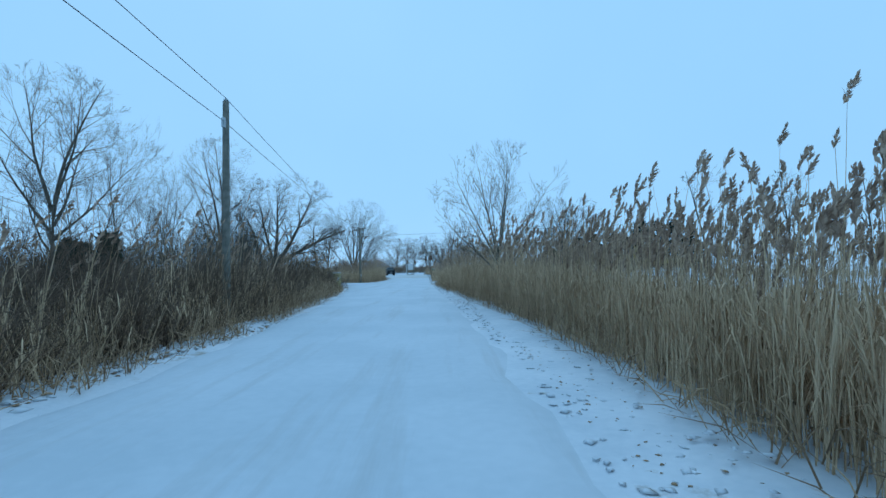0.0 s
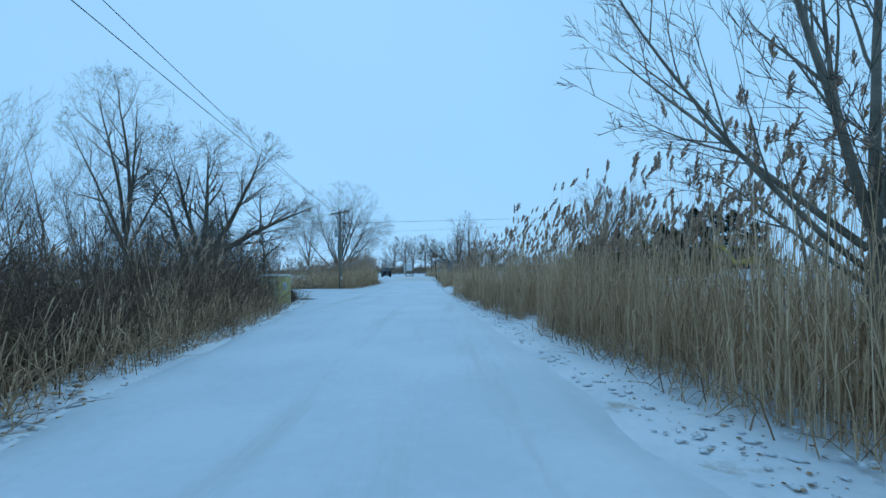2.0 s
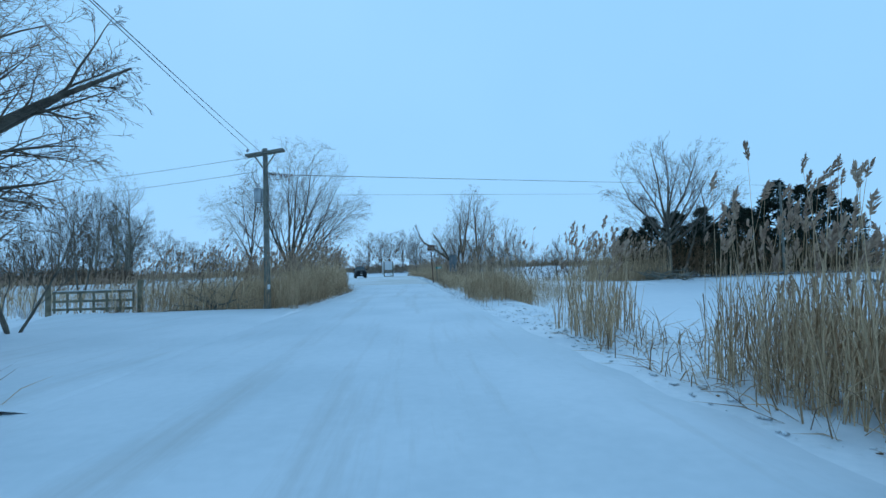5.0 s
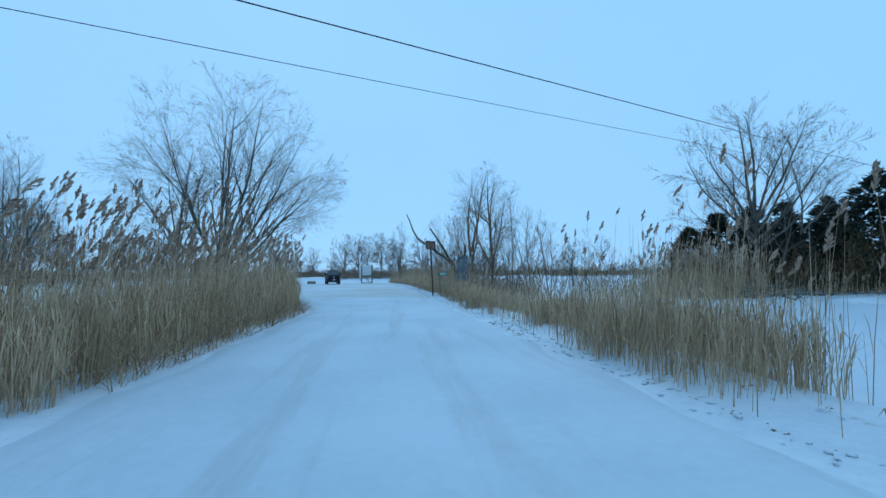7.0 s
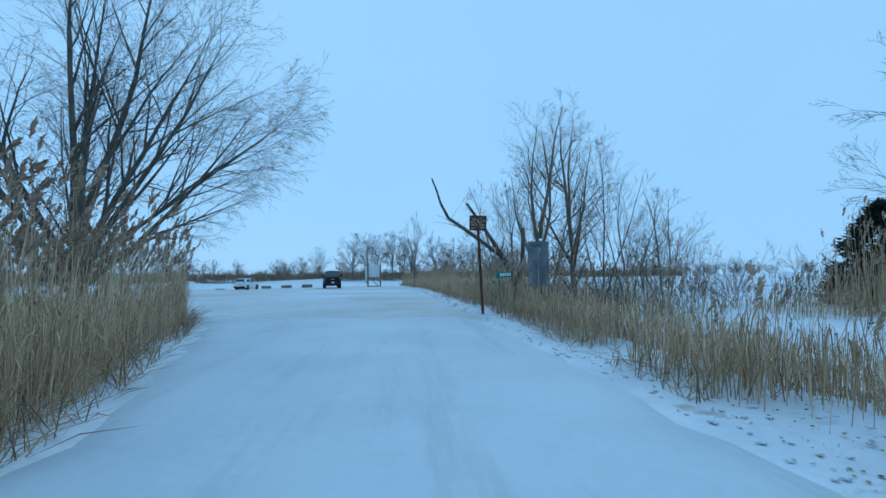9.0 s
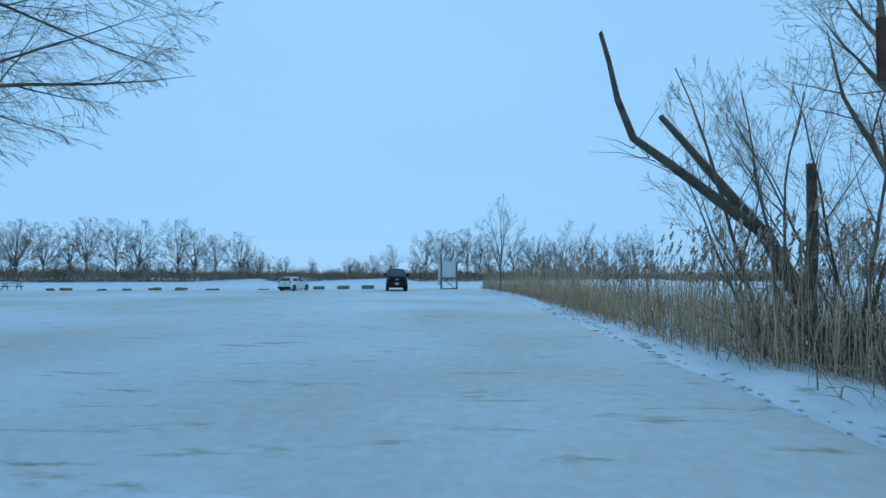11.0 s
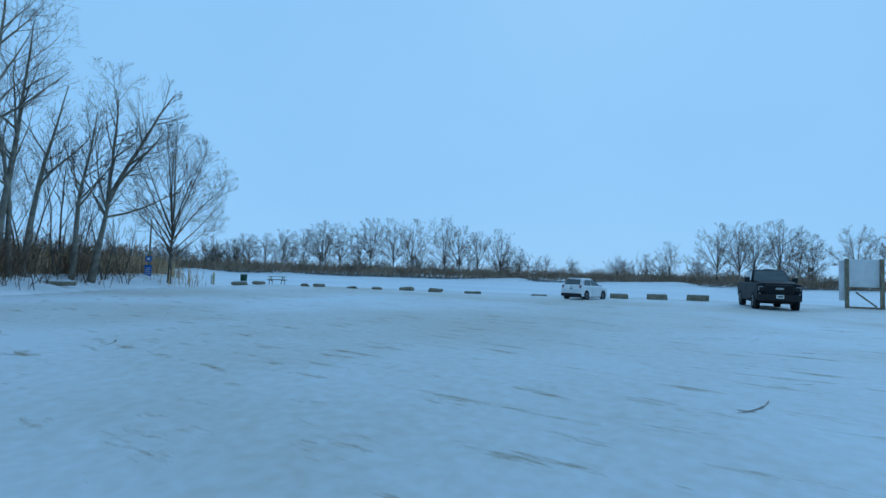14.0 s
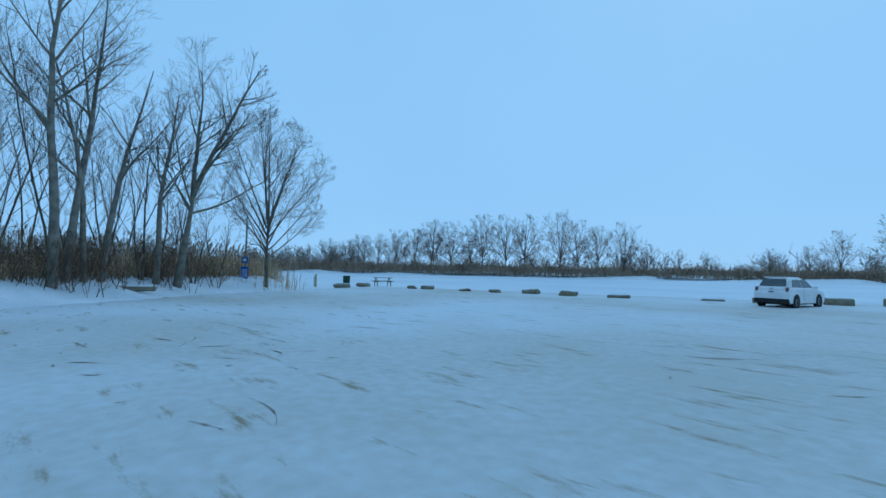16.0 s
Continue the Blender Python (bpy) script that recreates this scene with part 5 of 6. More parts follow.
# ---- roadside things ----
def utility_box(x, y, turn):
    ob = thing("utility_box", pose(x, y, ground_z(x, y), 0, 0, turn), "faded yellow utility box with snow on its lid, beside the drive", "utility box")
    part("body", box((1.35, 0.82, 1.42), (0, 0, 0.66), 0.02), YELLOW, ob)
    part("panel", box((1.27, 0.012, 1.26), (0, -0.412, 0.66), 0.005), FADED, ob, "weathered pale panel")
    lid = part("lid", box((1.42, 0.90, 0.06), (0, 0, 1.395), 0.015), FADED, ob)
    part("snow_cap", box((1.34, 0.82, 0.06), (0, 0, 1.45), 0.025), SNOW, lid, "thin layer of snow")
    door = part("door", box((0.012, 0.70, 1.20), (0.679, 0, 0.66), 0.005), YELLOW, ob)
    part("hinge", box((0.03, 0.03, 0.14), (0.69, 0.34, 1.05), 0.006), GREY_METAL, door)
    part("hinge", box((0.03, 0.03, 0.14), (0.69, 0.34, 0.30), 0.006), GREY_METAL, door)
    part("padlock", box((0.04, 0.06, 0.10), (0.70, -0.29, 0.66), 0.01), GREY_METAL, door)
    plate = part("warning_plate", box((0.008, 0.24, 0.34), (0.689, 0.02, 0.92), 0.003), GREY_METAL, door, "faded grey plate with unreadable lines")
    for k in range(3):
        part("line", box((0.006, 0.17, 0.025), (0.695, 0.02, 0.82 + 0.09 * k)), TRIM, plate)


utility_box(-9.78, 42.28, -30)


def post_fence(x, y, turn):
    ob = thing("gate", pose(x, y, 0.0, 0, 0, turn), "weathered wooden rail gate closed across the side drive", "gate")
    for k in range(7):
        part("upright", box((0.08, 0.07, 1.0), (k * 0.62, 0, 0.52), 0.008), TIMBER, ob)
    for z in (0.18, 0.55, 0.95):
        part("rail", box((3.8, 0.05, 0.11), (1.86, -0.06, z), 0.008), TIMBER, ob)
    part("gate_post", rod((4.05, 0, -0.2), (4.05, 0, 1.45), 0.13, 0.12, 10), TIMBER, ob)
    part("gate_post", rod((-0.3, 0, -0.2), (-0.3, 0, 1.3), 0.12, 0.11, 10), TIMBER, ob)
    part("snow_ridge", box((3.7, 0.07, 0.03), (1.86, -0.06, 1.02), 0.01), SNOW, ob)


post_fence(-20.6, 63.6, -6)

sign = thing("rusted_sign", pose(-2.2, 91.4, 0.0, 0, -2.6, 4), "rusted sign with flaking pale paint on a leaning steel post", "sign")
part("post", box((0.10, 0.06, 4.1), (0, 0.06, 1.75), 0.008), RUST, sign)
plate = part("plate", box((0.72, 0.025, 0.62), (0, 0, 3.72), 0.02, Matrix.Rotation(radians(4), 4, "Y")), RUST, sign, "rust-brown plate")
fr = random.Random(5)
for row in range(5):
    x = -0.28
    while x < 0.27:
        w, h = fr.uniform(0.012, 0.05), fr.uniform(0.015, 0.055)
        if fr.random() < 0.72:
            flake = box((w, 0.006, h), (x + w / 2, -0.0165, 3.90 - row * 0.09 + fr.uniform(-0.03, 0.03)), 0.0, Matrix.Rotation(fr.uniform(-0.7, 0.7), 4, "Y"))
            part("paint_flake", flake, FLAKE, plate)
        x += w + fr.uniform(0.01, 0.05)

number = thing("number_sign", pose(-1.58, 89.5, 0.06, 0, -4, -4), "small green number plate with pale bars on a post", "sign")
part("post", box((0.05, 0.04, 1.9), (-0.24, 0.03, 0.7), 0.005), POLE_WOOD, number)
plate = part("plate", box((0.62, 0.012, 0.20), (0, 0, 1.52), 0.004), GREEN_SIGN, number)
for k in range(5):
    part("bar", box((0.055, 0.006, 0.12), (-0.14 + 0.085 * k, -0.009, 1.52)), WHITE, plate)

notice = thing("notice_board", pose(-0.15, 90.3, 0.0, 0, 0, -6), "weathered grey plywood board standing among trees", "board")
part("panel", box((0.80, 0.05, 1.75), (0, 0, 2.0), 0.01), GREY_BOARD, notice)
for dx in (-0.36, 0.36):
    part("leg", box((0.09, 0.09, 2.9), (dx, 0.075, 1.35), 0.008), TIMBER, notice)
for k in range(3):
    part("bar", box((0.16, 0.006, 0.03), (-0.25 + 0.13 * k, -0.028, 2.72 - 0.05 * (k % 2))), TRIM, notice)


def excavator(x, y, turn):
    """A small tracked digger, its boom raised and its stick hanging down in front."""
    ob = thing("excavator", pose(x, y, ground_z(x, y) - 0.04, 0, 0, turn), "small yellow tracked excavator with its boom raised on a snowy heap", "excavator")
    for side in (-0.75, 0.75):
        bm = prism([(-1.15, 0.15), (-1.25, 0.3), (-1.15, 0.5), (1.15, 0.5), (1.25, 0.3), (1.15, 0.15), (1.0, 0.03), (-1.0, 0.03)], side - 0.19, side + 0.19, 0.03)
        track = part("track", bm, RUBBER, ob, "black rubber track")
        for k in range(4):
            part("roller", rod((side - 0.2, -0.8 + 0.53 * k, 0.25), (side + 0.2, -0.8 + 0.53 * k, 0.25), 0.13, 0.13, 12), TRIM, track)
    part("undercarriage", box((1.2, 1.1, 0.25), (0, 0, 0.38), 0.04), TRIM, ob)
    part("turntable", rod((0, 0, 0.48), (0, 0, 0.62), 0.48, 0.48, 20), TRIM, ob)
    part("house", prism([(-0.95, 0.62), (-0.95, 0.95), (-0.2, 1.15), (0.75, 1.35), (1.15, 1.2), (1.2, 0.75), (1.0, 0.62)], -0.85, 0.85, 0.07), MACHINE_YELLOW, ob, "yellow engine housing")
    cab = part("cab", prism([(-0.95, 0.95), (-0.80, 2.25), (-0.60, 2.38), (0.35, 2.38), (0.45, 1.2)], -0.82, 0.10, 0.06), TRIM, ob, "dark cab")
    part("roof", box((1.0, 1.15, 0.06), (-0.36, -0.18, 2.41), 0.02), MACHINE_YELLOW, cab)
    part("window", box((0.012, 0.9, 0.75), (-0.828, -0.25, 1.80), 0.004), GLASS, cab)
    part("windshield", box((0.78, 0.012, 0.85), (-0.36, -0.90, 1.72), 0.004), GLASS, cab)
    boom = part("boom", prism([(-0.75, 0.85), (-1.25, 1.05), (-1.95, 2.35), (-3.15, 3.0), (-3.15, 2.72), (-2.1, 2.02), (-1.35, 0.72)], 0.22, 0.46, 0.03), MACHINE_YELLOW, ob)
    part("boom_cylinder", rod((0.34, -1.15, 0.75), (0.34, -2.15, 1.95), 0.06, 0.045, 10), ALLOY, boom)
    stick = part("stick", prism([(-3.0, 3.2), (-3.28, 3.2), (-3.45, 1.15), (-3.25, 1.1), (-2.95, 2.6)], 0.25, 0.43, 0.02), MACHINE_YELLOW, ob)
    part("stick_cylinder", rod((0.34, -2.2, 2.75), (0.34, -3.05, 3.2), 0.05, 0.04, 10), ALLOY, stick)
    part("bucket", prism([(-3.5, 1.2), (-3.2, 1.2), (-2.8, 0.85), (-2.85, 0.5), (-3.15, 0.42), (-3.4, 0.75)], -0.02, 0.70, 0.02), TRIM, stick)


excavator(31.4, 70.2, -100)
dr = np.random.default_rng(31)
clods("broken dark clods and debris over the snowy heap", np.column_stack((dr.uniform(22.0, 38.0, 240), dr.uniform(63.5, 69.5, 240))), 0.22, ROCK, dr)
branch_pile(26.0, 65.2, 9, 2.2, dr, "tangle of dead branches on the spoil heap")


# ---- things on the parking lot ----
def information_board(x, y, turn):
    ob = thing("information_board", pose(x, y, 0.0, 0, 0, turn), "white information board on two grey timber posts with a brace", "board")
    for dx in (-0.95, 0.95):
        part("post", box((0.19, 0.19, 3.5), (dx, 0, 1.57), 0.012), TIMBER, ob, "grey square timber post")
    part("panel", box((2.15, 0.06, 1.85), (0, 0.16, 2.36), 0.012), WHITE, ob, "blank white back of the panel")
    part("side_panel", box((0.42, 0.05, 2.7), (-1.1, 0.24, 1.85), 0.01), WHITE, ob)
    part("bottom_rail", box((1.75, 0.08, 0.08), (0, 0, 1.40), 0.008), TIMBER, ob)
    turn_brace = Matrix.Rotation(radians(40), 4, "Y")
    part("brace", box((1.45, 0.09, 0.09), (0.05, -0.12, 0.62), 0.008, turn_brace), TIMBER, ob)
    part("ground_beam", box((2.1, 0.14, 0.14), (0, -0.1, 0.07), 0.01), TIMBER, ob)


information_board(-9.75, 145.0, 14)


def kerb_block(x, y, turn, length, high, label, worn):
    bm = box((length, 0.42, high), (0, 0, high / 2), 0.06 if worn < 0.1 else 0.13)
    for v in bm.verts:
        v.co += Vector((noise.noise(v.co * 3 + Vector((x, y, 0))), noise.noise(v.co * 3 + Vector((y, x, 5))), noise.noise(v.co * 2 + Vector((x, 9, y))))) * worn
    ob = thing("kerb_block", pose(x, y, -0.03, 0, 0, turn), label, "kerb block", "kerb blocks along the lot")
    part("block", bm, TIMBER, ob)
    cap = box((length * (0.92 if worn < 0.1 else 0.8), 0.36, 0.07), (0, 0.04, high + 0.005), 0.03)
    part("snow_cap", cap, SNOW, ob)


for x, y, a, L, h in ((-24.3, 140.3, 24, 1.5, 0.40), (-22.0, 142.2, 26, 1.7, 0.45), (-19.4, 143.6, 28, 1.8, 0.48), (-27.2, 138.6, 22, 1.5, 0.32), (-33.7, 134.7, 25, 1.6, 0.30), (-36.5, 133.9, 22, 1.5, 0.42),
                      (-39.2, 133.6, 20, 1.5, 0.38), (-41.3, 132.5, 30, 1.0, 0.32), (-43.4, 131.9, 30, 0.9, 0.26), (-46.5, 131.2, 35, 1.3, 0.40), (-47.6, 130.6, 30, 0.8, 0.36), (-51.4, 127.0, 40, 1.6, 0.42), (-52.3, 129.5, 40, 1.4, 0.38), (-29.5, 137.5, 20, 1.4, 0.14)):
    kerb_block(x, y, a, L * (0.82 if x > -30 else 0.78), h * (1.0 if x > -30 else 0.75), "weathered kerb block with a snow cap along the lot's edge" if x > -30 else "low worn kerb block half buried in the lot's snow", 0.05 if x > -30 else 0.16)

bin_ob = thing("litter_bin", pose(-51.6, 127.5, 0.0), "dark green litter bin beside a kerb block", "litter bin")
part("body", rod((0, 0, 0), (0, 0, 0.82), 0.25, 0.27, 16), BIN_GREEN, bin_ob)
part("rim", rod((0, 0, 0.80), (0, 0, 0.87), 0.29, 0.29, 16), BIN_GREEN, bin_ob)

table = thing("picnic_table", pose(-52.6, 131.6, 0.0, 0, 0, 70), "snow-dusted wooden picnic table beyond the blocks", "picnic table")
table.scale = (0.8, 0.8, 0.9)
for k in range(5):
    part("board", box((1.9, 0.15, 0.045), (0, -0.34 + 0.17 * k, 0.76), 0.006), TIMBER, table)
for side in (-1, 1):
    part("bench", box((1.9, 0.28, 0.045), (0, side * 0.78, 0.46), 0.006), TIMBER, table)
    for end in (-0.7, 0.7):
        part("leg", rod((end, side * 0.62, 0), (end, side * 0.22, 0.74), 0.045, 0.045, 6), TIMBER, table)
for end in (-0.7, 0.7):
    part("crossbar", box((0.05, 1.7, 0.09), (end, 0, 0.40), 0.006), TIMBER, table)

for x, y, h, m_, c in ((-53.5, 126.0, 0.95, YELLOW, "yellow"), (-54.8, 126.6, 0.75, GREY_METAL, "grey")):
    ob = thing("bollard", pose(x, y, -0.05), c + " steel bollard near the river edge", "bollard", "bollards")
    part("tube", rod((0, 0, 0), (0, 0, h), 0.07, 0.07, 12), m_, ob)
    part("cap", rod((0, 0, h), (0, 0, h + 0.05), 0.07, 0.03, 12), m_, ob)

post_ob = thing("sign_post", pose(-50.9, 119.6, 0.0, 0, 0, 35), "tall dark post with two blue sign panels", "sign")
part("post", rod((0, 0.06, -0.1), (0, 0.06, 4.6), 0.07, 0.05, 10), POLE_WOOD, post_ob)
upper = part("upper_panel", box((0.42, 0.02, 0.36), (0, -0.02, 1.85), 0.01), BLUE_SIGN, post_ob)
lower = part("lower_panel", box((0.50, 0.02, 0.75), (0, -0.02, 1.05), 0.01), BLUE_SIGN, post_ob)
part("symbol", box((0.2, 0.008, 0.16), (0, -0.034, 1.86)), WHITE, upper)
for k in range(4):
    part("bar", box((0.34, 0.008, 0.045), (0, -0.034, 0.84 + 0.13 * k)), WHITE, lower)
log = thing("log", pose(-45.2, 112.4, ground_z(-45.2, 112.4) - 0.08, 0, 0, 60), "snow-topped log lying under the trees", "log")
part("trunk", rod((-1.0, 0, 0.10), (1.0, 0.05, 0.12), 0.13, 0.11, 10), TIMBER, log)
part("snow_cap", box((1.8, 0.16, 0.05), (0, 0.02, 0.235), 0.02), SNOW, log)


# ---- vehicles ----
def wheel(parent, x, y, r, w, face):
    bm = bmesh.new()
    bmesh.ops.create_cone(bm, cap_ends=True, segments=28, radius1=r, radius2=r, depth=w, matrix=Matrix.Translation((x, y, r)) @ Matrix.Rotation(radians(90), 4, "Y"))
    bmesh.ops.bevel(bm, geom=[e for e in bm.edges if len(e.link_faces) == 2 and e.calc_face_angle(0) > 1], offset=0.04, segments=2, affect="EDGES")
    tyre = part("wheel", bm, RUBBER, parent, "black tyre")
    part("rim", rod((x + face * (w / 2 - 0.02), y, r), (x + face * (w / 2 + 0.012), y, r), r * 0.62, r * 0.55, 20), ALLOY, tyre)
    spokes = bmesh.new()
    for k in range(6):
        turn = Matrix.Rotation(radians(60 * k), 4, "X")
        box((0.02, 0.05, r * 0.5), (0, 0, 0), 0.0, Matrix.Translation((x + face * (w / 2 + 0.018), y, r)) @ turn @ Matrix.Translation((0, 0, r * 0.28)), spokes)
    part("spokes", spokes, TRIM, tyre)


def pickup(x, y, turn, size):
    ob = thing("pickup_truck", pose(x, y, -0.03, 0, 0, turn), "black crew-cab pickup truck parked facing the road", "pickup truck")
    ob.scale = (size, size, size * 1.15)
    W = 1.0
    # nose at -y
    lower = [(-2.95, 0.52), (-2.95, 1.08), (-2.85, 1.22), (-1.2, 1.30), (2.95, 1.28), (2.95, 0.55), (2.2, 0.5), (-2.2, 0.45)]
    part("body", prism(lower, -W, W, 0.06), BLACK_PAINT, ob)
    hood = prism([(-2.9, 1.16), (-2.8, 1.27), (-1.9, 1.36), (-1.15, 1.38), (-1.15, 1.2)], -0.86, 0.86, 0.05)
    part("hood", hood, BLACK_PAINT, ob)
    cab = bmesh.new()
    lowq = [cab.verts.new(v) for v in ((-0.96, -1.35, 1.25), (0.96, -1.35, 1.25), (0.96, 1.3, 1.25), (-0.96, 1.3, 1.25))]
    topq = [cab.verts.new(v) for v in ((-0.74, -0.55, 1.92), (0.74, -0.55, 1.92), (0.74, 1.05, 1.92), (-0.74, 1.05, 1.92))]
    cab.faces.new(topq)
    for i in range(4):
        cab.faces.new((lowq[i], lowq[(i + 1) % 4], topq[(i + 1) % 4], topq[i]))
    bmesh.ops.bevel(cab, geom=list(cab.edges), offset=0.05, segments=2, affect="EDGES")
    part("cab", cab, BLACK_PAINT, ob)

    def pane(name, pts):
        bm = bmesh.new()
        vs = [bm.verts.new(p) for p in pts]
        fc = bm.faces.new(vs)
        bmesh.ops.recalc_face_normals(bm, faces=bm.faces)
        made = bmesh.ops.extrude_face_region(bm, geom=[fc])
        nrm = fc.normal.copy()
        for g in made["geom"]:
            if isinstance(g, bmesh.types.BMVert):
                g.co += nrm * 0.006
        part(name, bm, GLASS, ob)

    pane("windshield", ((-0.86, -1.285, 1.33), (0.86, -1.285, 1.33), (0.70, -0.63, 1.875), (-0.70, -0.63, 1.875)))
    for s in (-1, 1):
        a = ((s * 0.945, -1.05, 1.36), (s * 0.945, 0.05, 1.36), (s * 0.785, 0.05, 1.85), (s * 0.785, -0.52, 1.85))
        b = ((s * 0.945, 0.15, 1.36), (s * 0.945, 1.05, 1.36), (s * 0.785, 0.92, 1.85), (s * 0.785, 0.15, 1.85))
        pane("side_window", a if s > 0 else a[::-1])
        pane("side_window", b if s > 0 else b[::-1])
        mirror = part("mirror", box((0.26, 0.14, 0.24), (s * 1.13, -1.02, 1.42), 0.04), TRIM, ob)
        part("mirror_arm", box((0.14, 0.06, 0.06), (s * 0.99, -1.0, 1.36), 0.01), TRIM, mirror)
        lamp = part("headlight", box((0.34, 0.14, 0.22), (s * 0.80, -2.89, 1.02), 0.03), TRIM, ob, "dark headlight with a bright hook of light guide")
        part("lens", box((0.05, 0.02, 0.20), (s * 0.93, -2.965, 1.02), 0.008), LAMP_CLEAR, lamp)
        part("lens", box((0.20, 0.02, 0.05), (s * 0.82, -2.965, 1.10), 0.008), LAMP_CLEAR, lamp)
        part("fog_lamp", box((0.07, 0.05, 0.18), (s * 0.88, -2.97, 0.74), 0.02), LAMP_CLEAR, ob)
        part("running_board", box((0.16, 2.2, 0.07), (s * 1.0, -0.1, 0.46), 0.02), TRIM, ob)
        part("door_handle", box((0.03, 0.2, 0.04), (s * 1.005, -0.1, 1.12), 0.008), TRIM, ob)
        part("door_seam", box((0.006, 0.012, 0.66), (s * 1.001, 0.12, 0.9)), TRIM, ob)
        for wy in (-1.95, 1.85):
            arch = bmesh.new()
            bmesh.ops.create_cone(arch, cap_ends=True, segments=24, radius1=0.52, radius2=0.52, depth=0.1, matrix=Matrix.Translation((s * 0.965, wy, 0.46)) @ Matrix.Rotation(radians(90), 4, "Y"))
            part("wheel_arch", arch, TRIM, ob)
            wheel(ob, s * 0.90, wy, 0.43, 0.29, s)
    grille = part("grille", box((1.24, 0.08, 0.42), (0, -2.95, 0.98), 0.04), TRIM, ob)
    for k in range(4):
        part("grille_bar", box((1.14, 0.03, 0.03), (0, -2.995, 0.85 + 0.09 * k), 0.006), BLACK_PAINT, grille)
    part("badge", box((0.36, 0.02, 0.09), (0, -3.015, 1.02), 0.008), ALLOY, grille, "plain silver badge")
    part("front_bumper", box((1.92, 0.22, 0.30), (0, -2.98, 0.60), 0.05), TRIM, ob)
    plate = part("number_plate", box((0.34, 0.015, 0.16), (0.0, -3.10, 0.66), 0.004), WHITE, ob)
    part("bar", box((0.24, 0.008, 0.06), (0, -3.11, 0.66)), TRIM, plate)
    bed = part("cargo_bed", box((1.72, 1.55, 0.03), (0, 2.1, 1.285), 0.0), TRIM, ob)
    part("tailgate", box((1.9, 0.06, 0.55), (0, 2.96, 1.0), 0.02), BLACK_PAINT, ob)
    part("roof_lamps", box((0.5, 0.05, 0.03), (0, -0.5, 1.935), 0.008), TRIM, ob)
    part("underbody", box((1.5, 4.6, 0.22), (0, 0, 0.42), 0.03), TRIM, ob)


pickup(-15.2, 139.0, 10.5, 1.07)


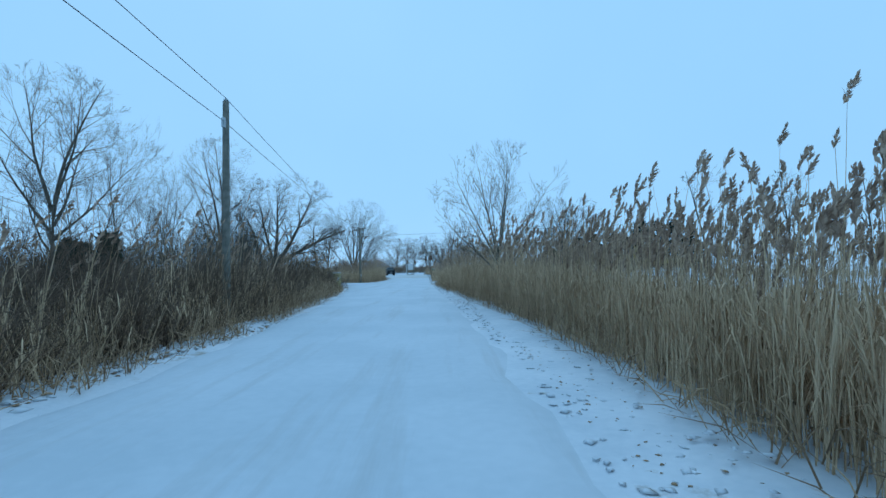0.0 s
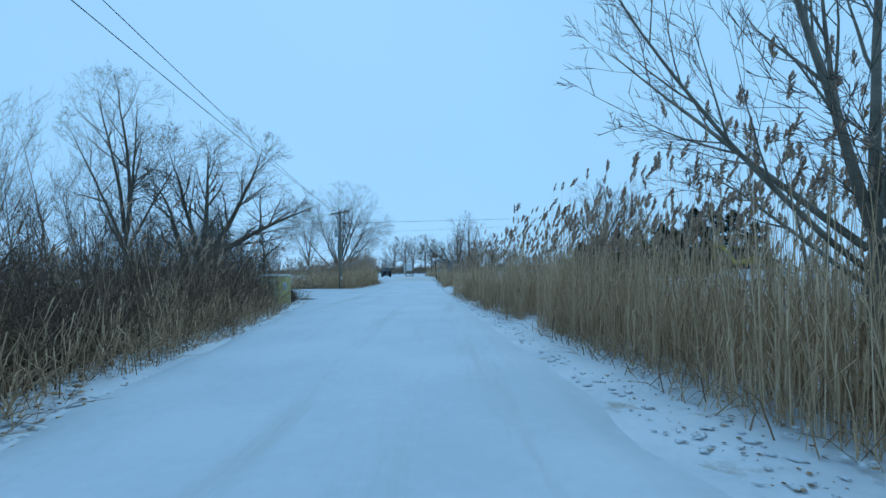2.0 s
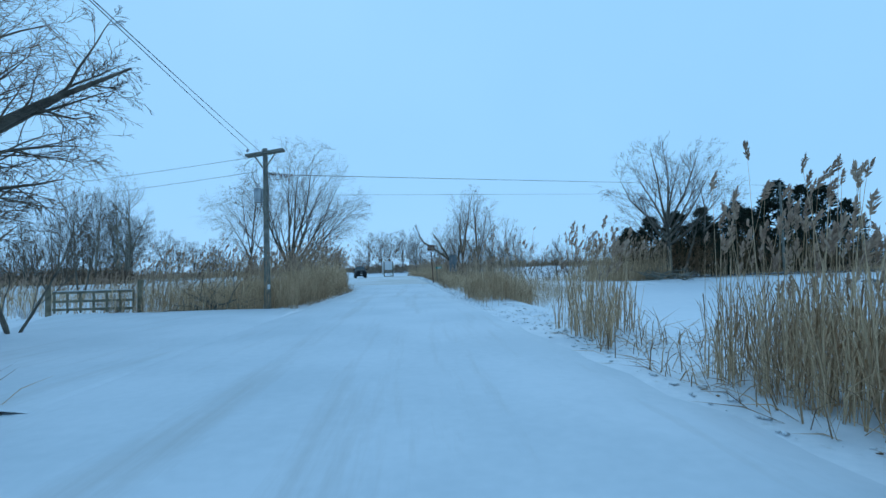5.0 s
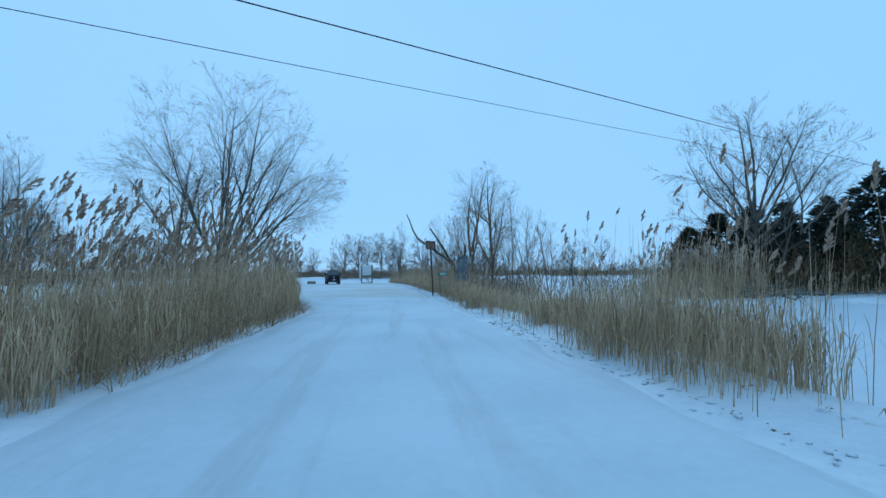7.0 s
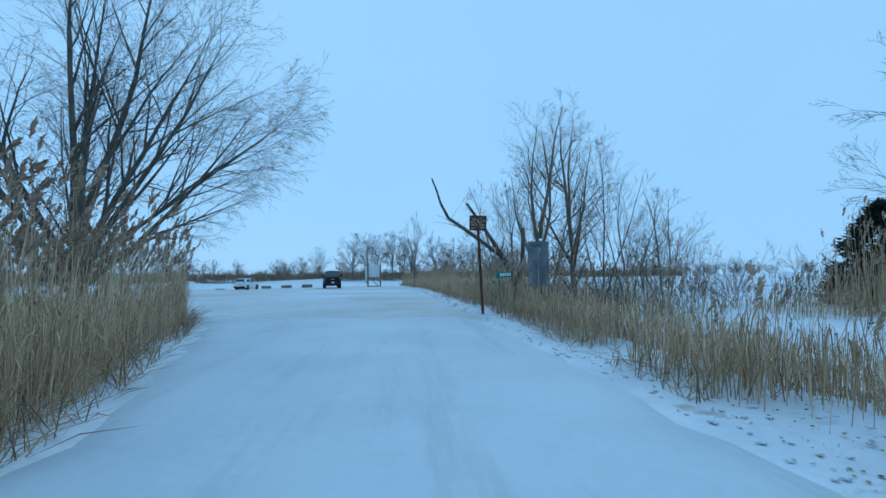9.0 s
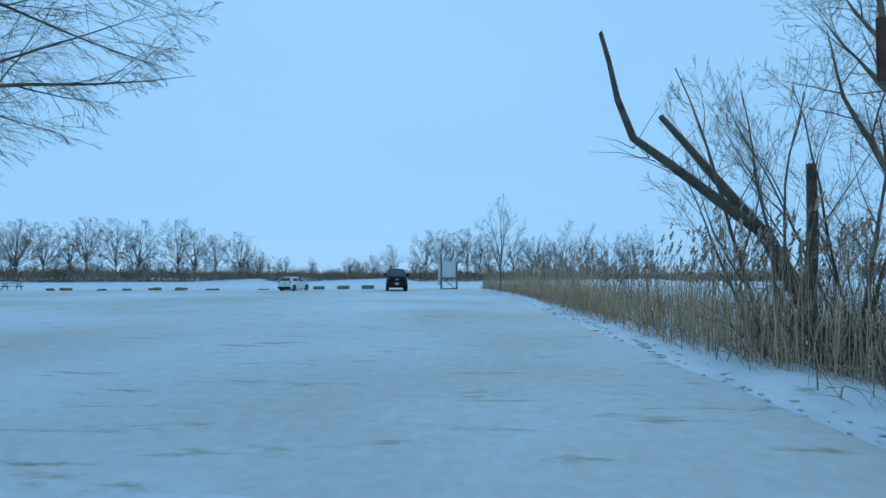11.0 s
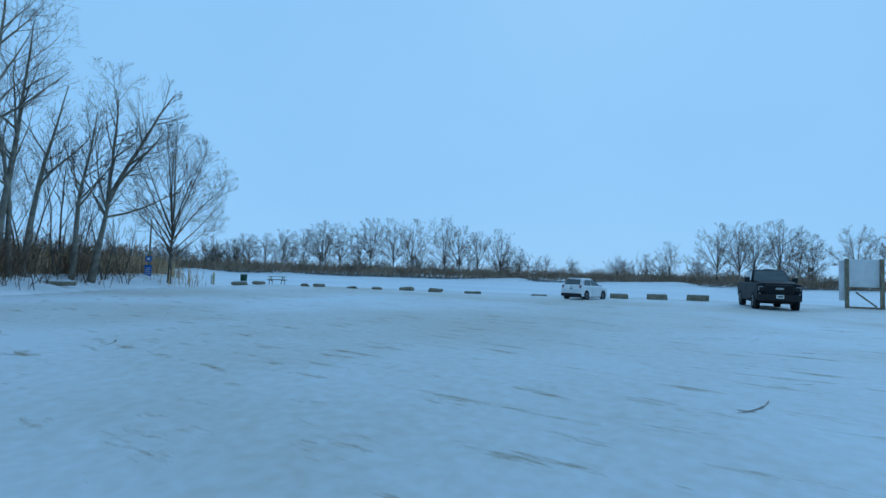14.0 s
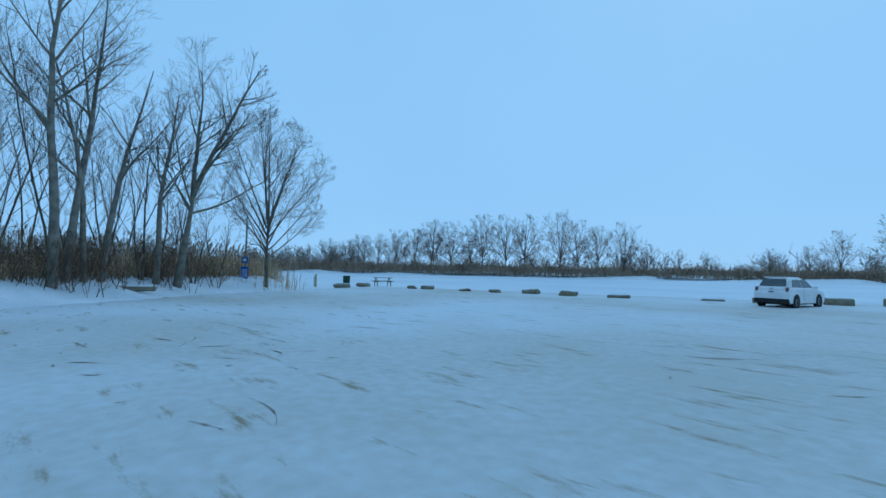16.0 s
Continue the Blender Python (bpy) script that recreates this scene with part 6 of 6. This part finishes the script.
def hatchback(x, y, turn, size):
    ob = thing("hatchback_car", pose(x, y, -0.03, 0, 0, turn), "small white hatchback parked with its tail to the lot", "car")
    ob.scale = (size * 0.95, size * 0.93, size * 1.03)
    W = 0.86
    lower = [(-1.98, 0.30), (-2.02, 0.55), (-1.9, 0.80), (-1.0, 0.96), (1.9, 0.98), (2.0, 0.75), (1.98, 0.35), (1.8, 0.25), (-1.8, 0.22)]
    part("body", prism(lower, -W, W, 0.07), WHITE_PAINT, ob)
    cab = bmesh.new()
    rows = (((-0.82, -1.15, 0.90), (0.82, -1.15, 0.90), (0.82, 1.95, 0.93), (-0.82, 1.95, 0.93)), ((-0.58, -0.12, 1.50), (0.58, -0.12, 1.50), (0.58, 1.45, 1.47), (-0.58, 1.45, 1.47)))
    lowq, topq = [[cab.verts.new(v) for v in q] for q in rows]
    cab.faces.new(topq)
    for i in range(4):
        cab.faces.new((lowq[i], lowq[(i + 1) % 4], topq[(i + 1) % 4], topq[i]))
    bmesh.ops.bevel(cab, geom=list(cab.edges), offset=0.13, segments=4, affect="EDGES")
    part("cabin", cab, WHITE_PAINT, ob)

    def pane(name, pts):
        bm = bmesh.new()
        vs = [bm.verts.new(p) for p in pts]
        bm.faces.new(vs)
        part(name, bm, GLASS, ob)

    pane("rear_window", ((-0.66, 1.855, 1.07), (0.66, 1.855, 1.07), (0.54, 1.585, 1.40), (-0.54, 1.585, 1.40)))
    pane("windshield", ((-0.70, -0.88, 1.02), (0.70, -0.88, 1.02), (0.57, -0.33, 1.40), (-0.57, -0.33, 1.40)))
    for s in (-1, 1):
        pane("side_window", ((s * 0.792, -0.72, 1.00), (s * 0.792, 0.42, 1.00), (s * 0.648, 0.42, 1.38), (s * 0.648, -0.12, 1.38)))
        pane("side_window", ((s * 0.792, 0.50, 1.00), (s * 0.792, 1.52, 1.04), (s * 0.652, 1.22, 1.38), (s * 0.648, 0.50, 1.38)))
        part("tail_lamp", box((0.17, 0.16, 0.26), (s * 0.72, 1.90, 0.90), 0.07), LAMP_RED, ob)
        part("headlight", box((0.30, 0.16, 0.16), (s * 0.66, -1.93, 0.72), 0.04), LAMP_CLEAR, ob)
        part("mirror", box((0.20, 0.12, 0.14), (s * 0.95, -0.66, 1.02), 0.04), WHITE_PAINT, ob)
        part("door_seam", box((0.006, 0.012, 0.58), (s * 0.862, 0.46, 0.66)), TRIM, ob)
        for wy in (-1.28, 1.25):
            arch = bmesh.new()
            bmesh.ops.create_cone(arch, cap_ends=True, segments=24, radius1=0.37, radius2=0.37, depth=0.06, matrix=Matrix.Translation((s * 0.84, wy, 0.33)) @ Matrix.Rotation(radians(90), 4, "Y"))
            part("wheel_arch", arch, TRIM, ob)
            wheel(ob, s * 0.78, wy, 0.31, 0.2, s)
    part("rear_bumper", box((1.66, 0.16, 0.22), (0, 1.96, 0.36), 0.05), TRIM, ob)
    part("spoiler", box((1.06, 0.24, 0.05), (0, 1.52, 1.485), 0.02), WHITE_PAINT, ob)
    plate = part("number_plate", box((0.32, 0.012, 0.15), (0, 2.005, 0.80), 0.004), WHITE, ob)
    part("bar", box((0.22, 0.008, 0.05), (0, 2.012, 0.80)), TRIM, plate)
    part("badge", box((0.12, 0.014, 0.05), (0, 1.985, 0.95), 0.008), ALLOY, ob)
    part("wiper", rod((0, 1.89, 1.06), (0.3, 1.85, 1.14), 0.012, 0.008, 6), TRIM, ob)
    part("underbody", box((1.4, 3.2, 0.12), (0, 0, 0.24), 0.02), TRIM, ob)


hatchback(-25.75, 136.6, 167, 0.96)
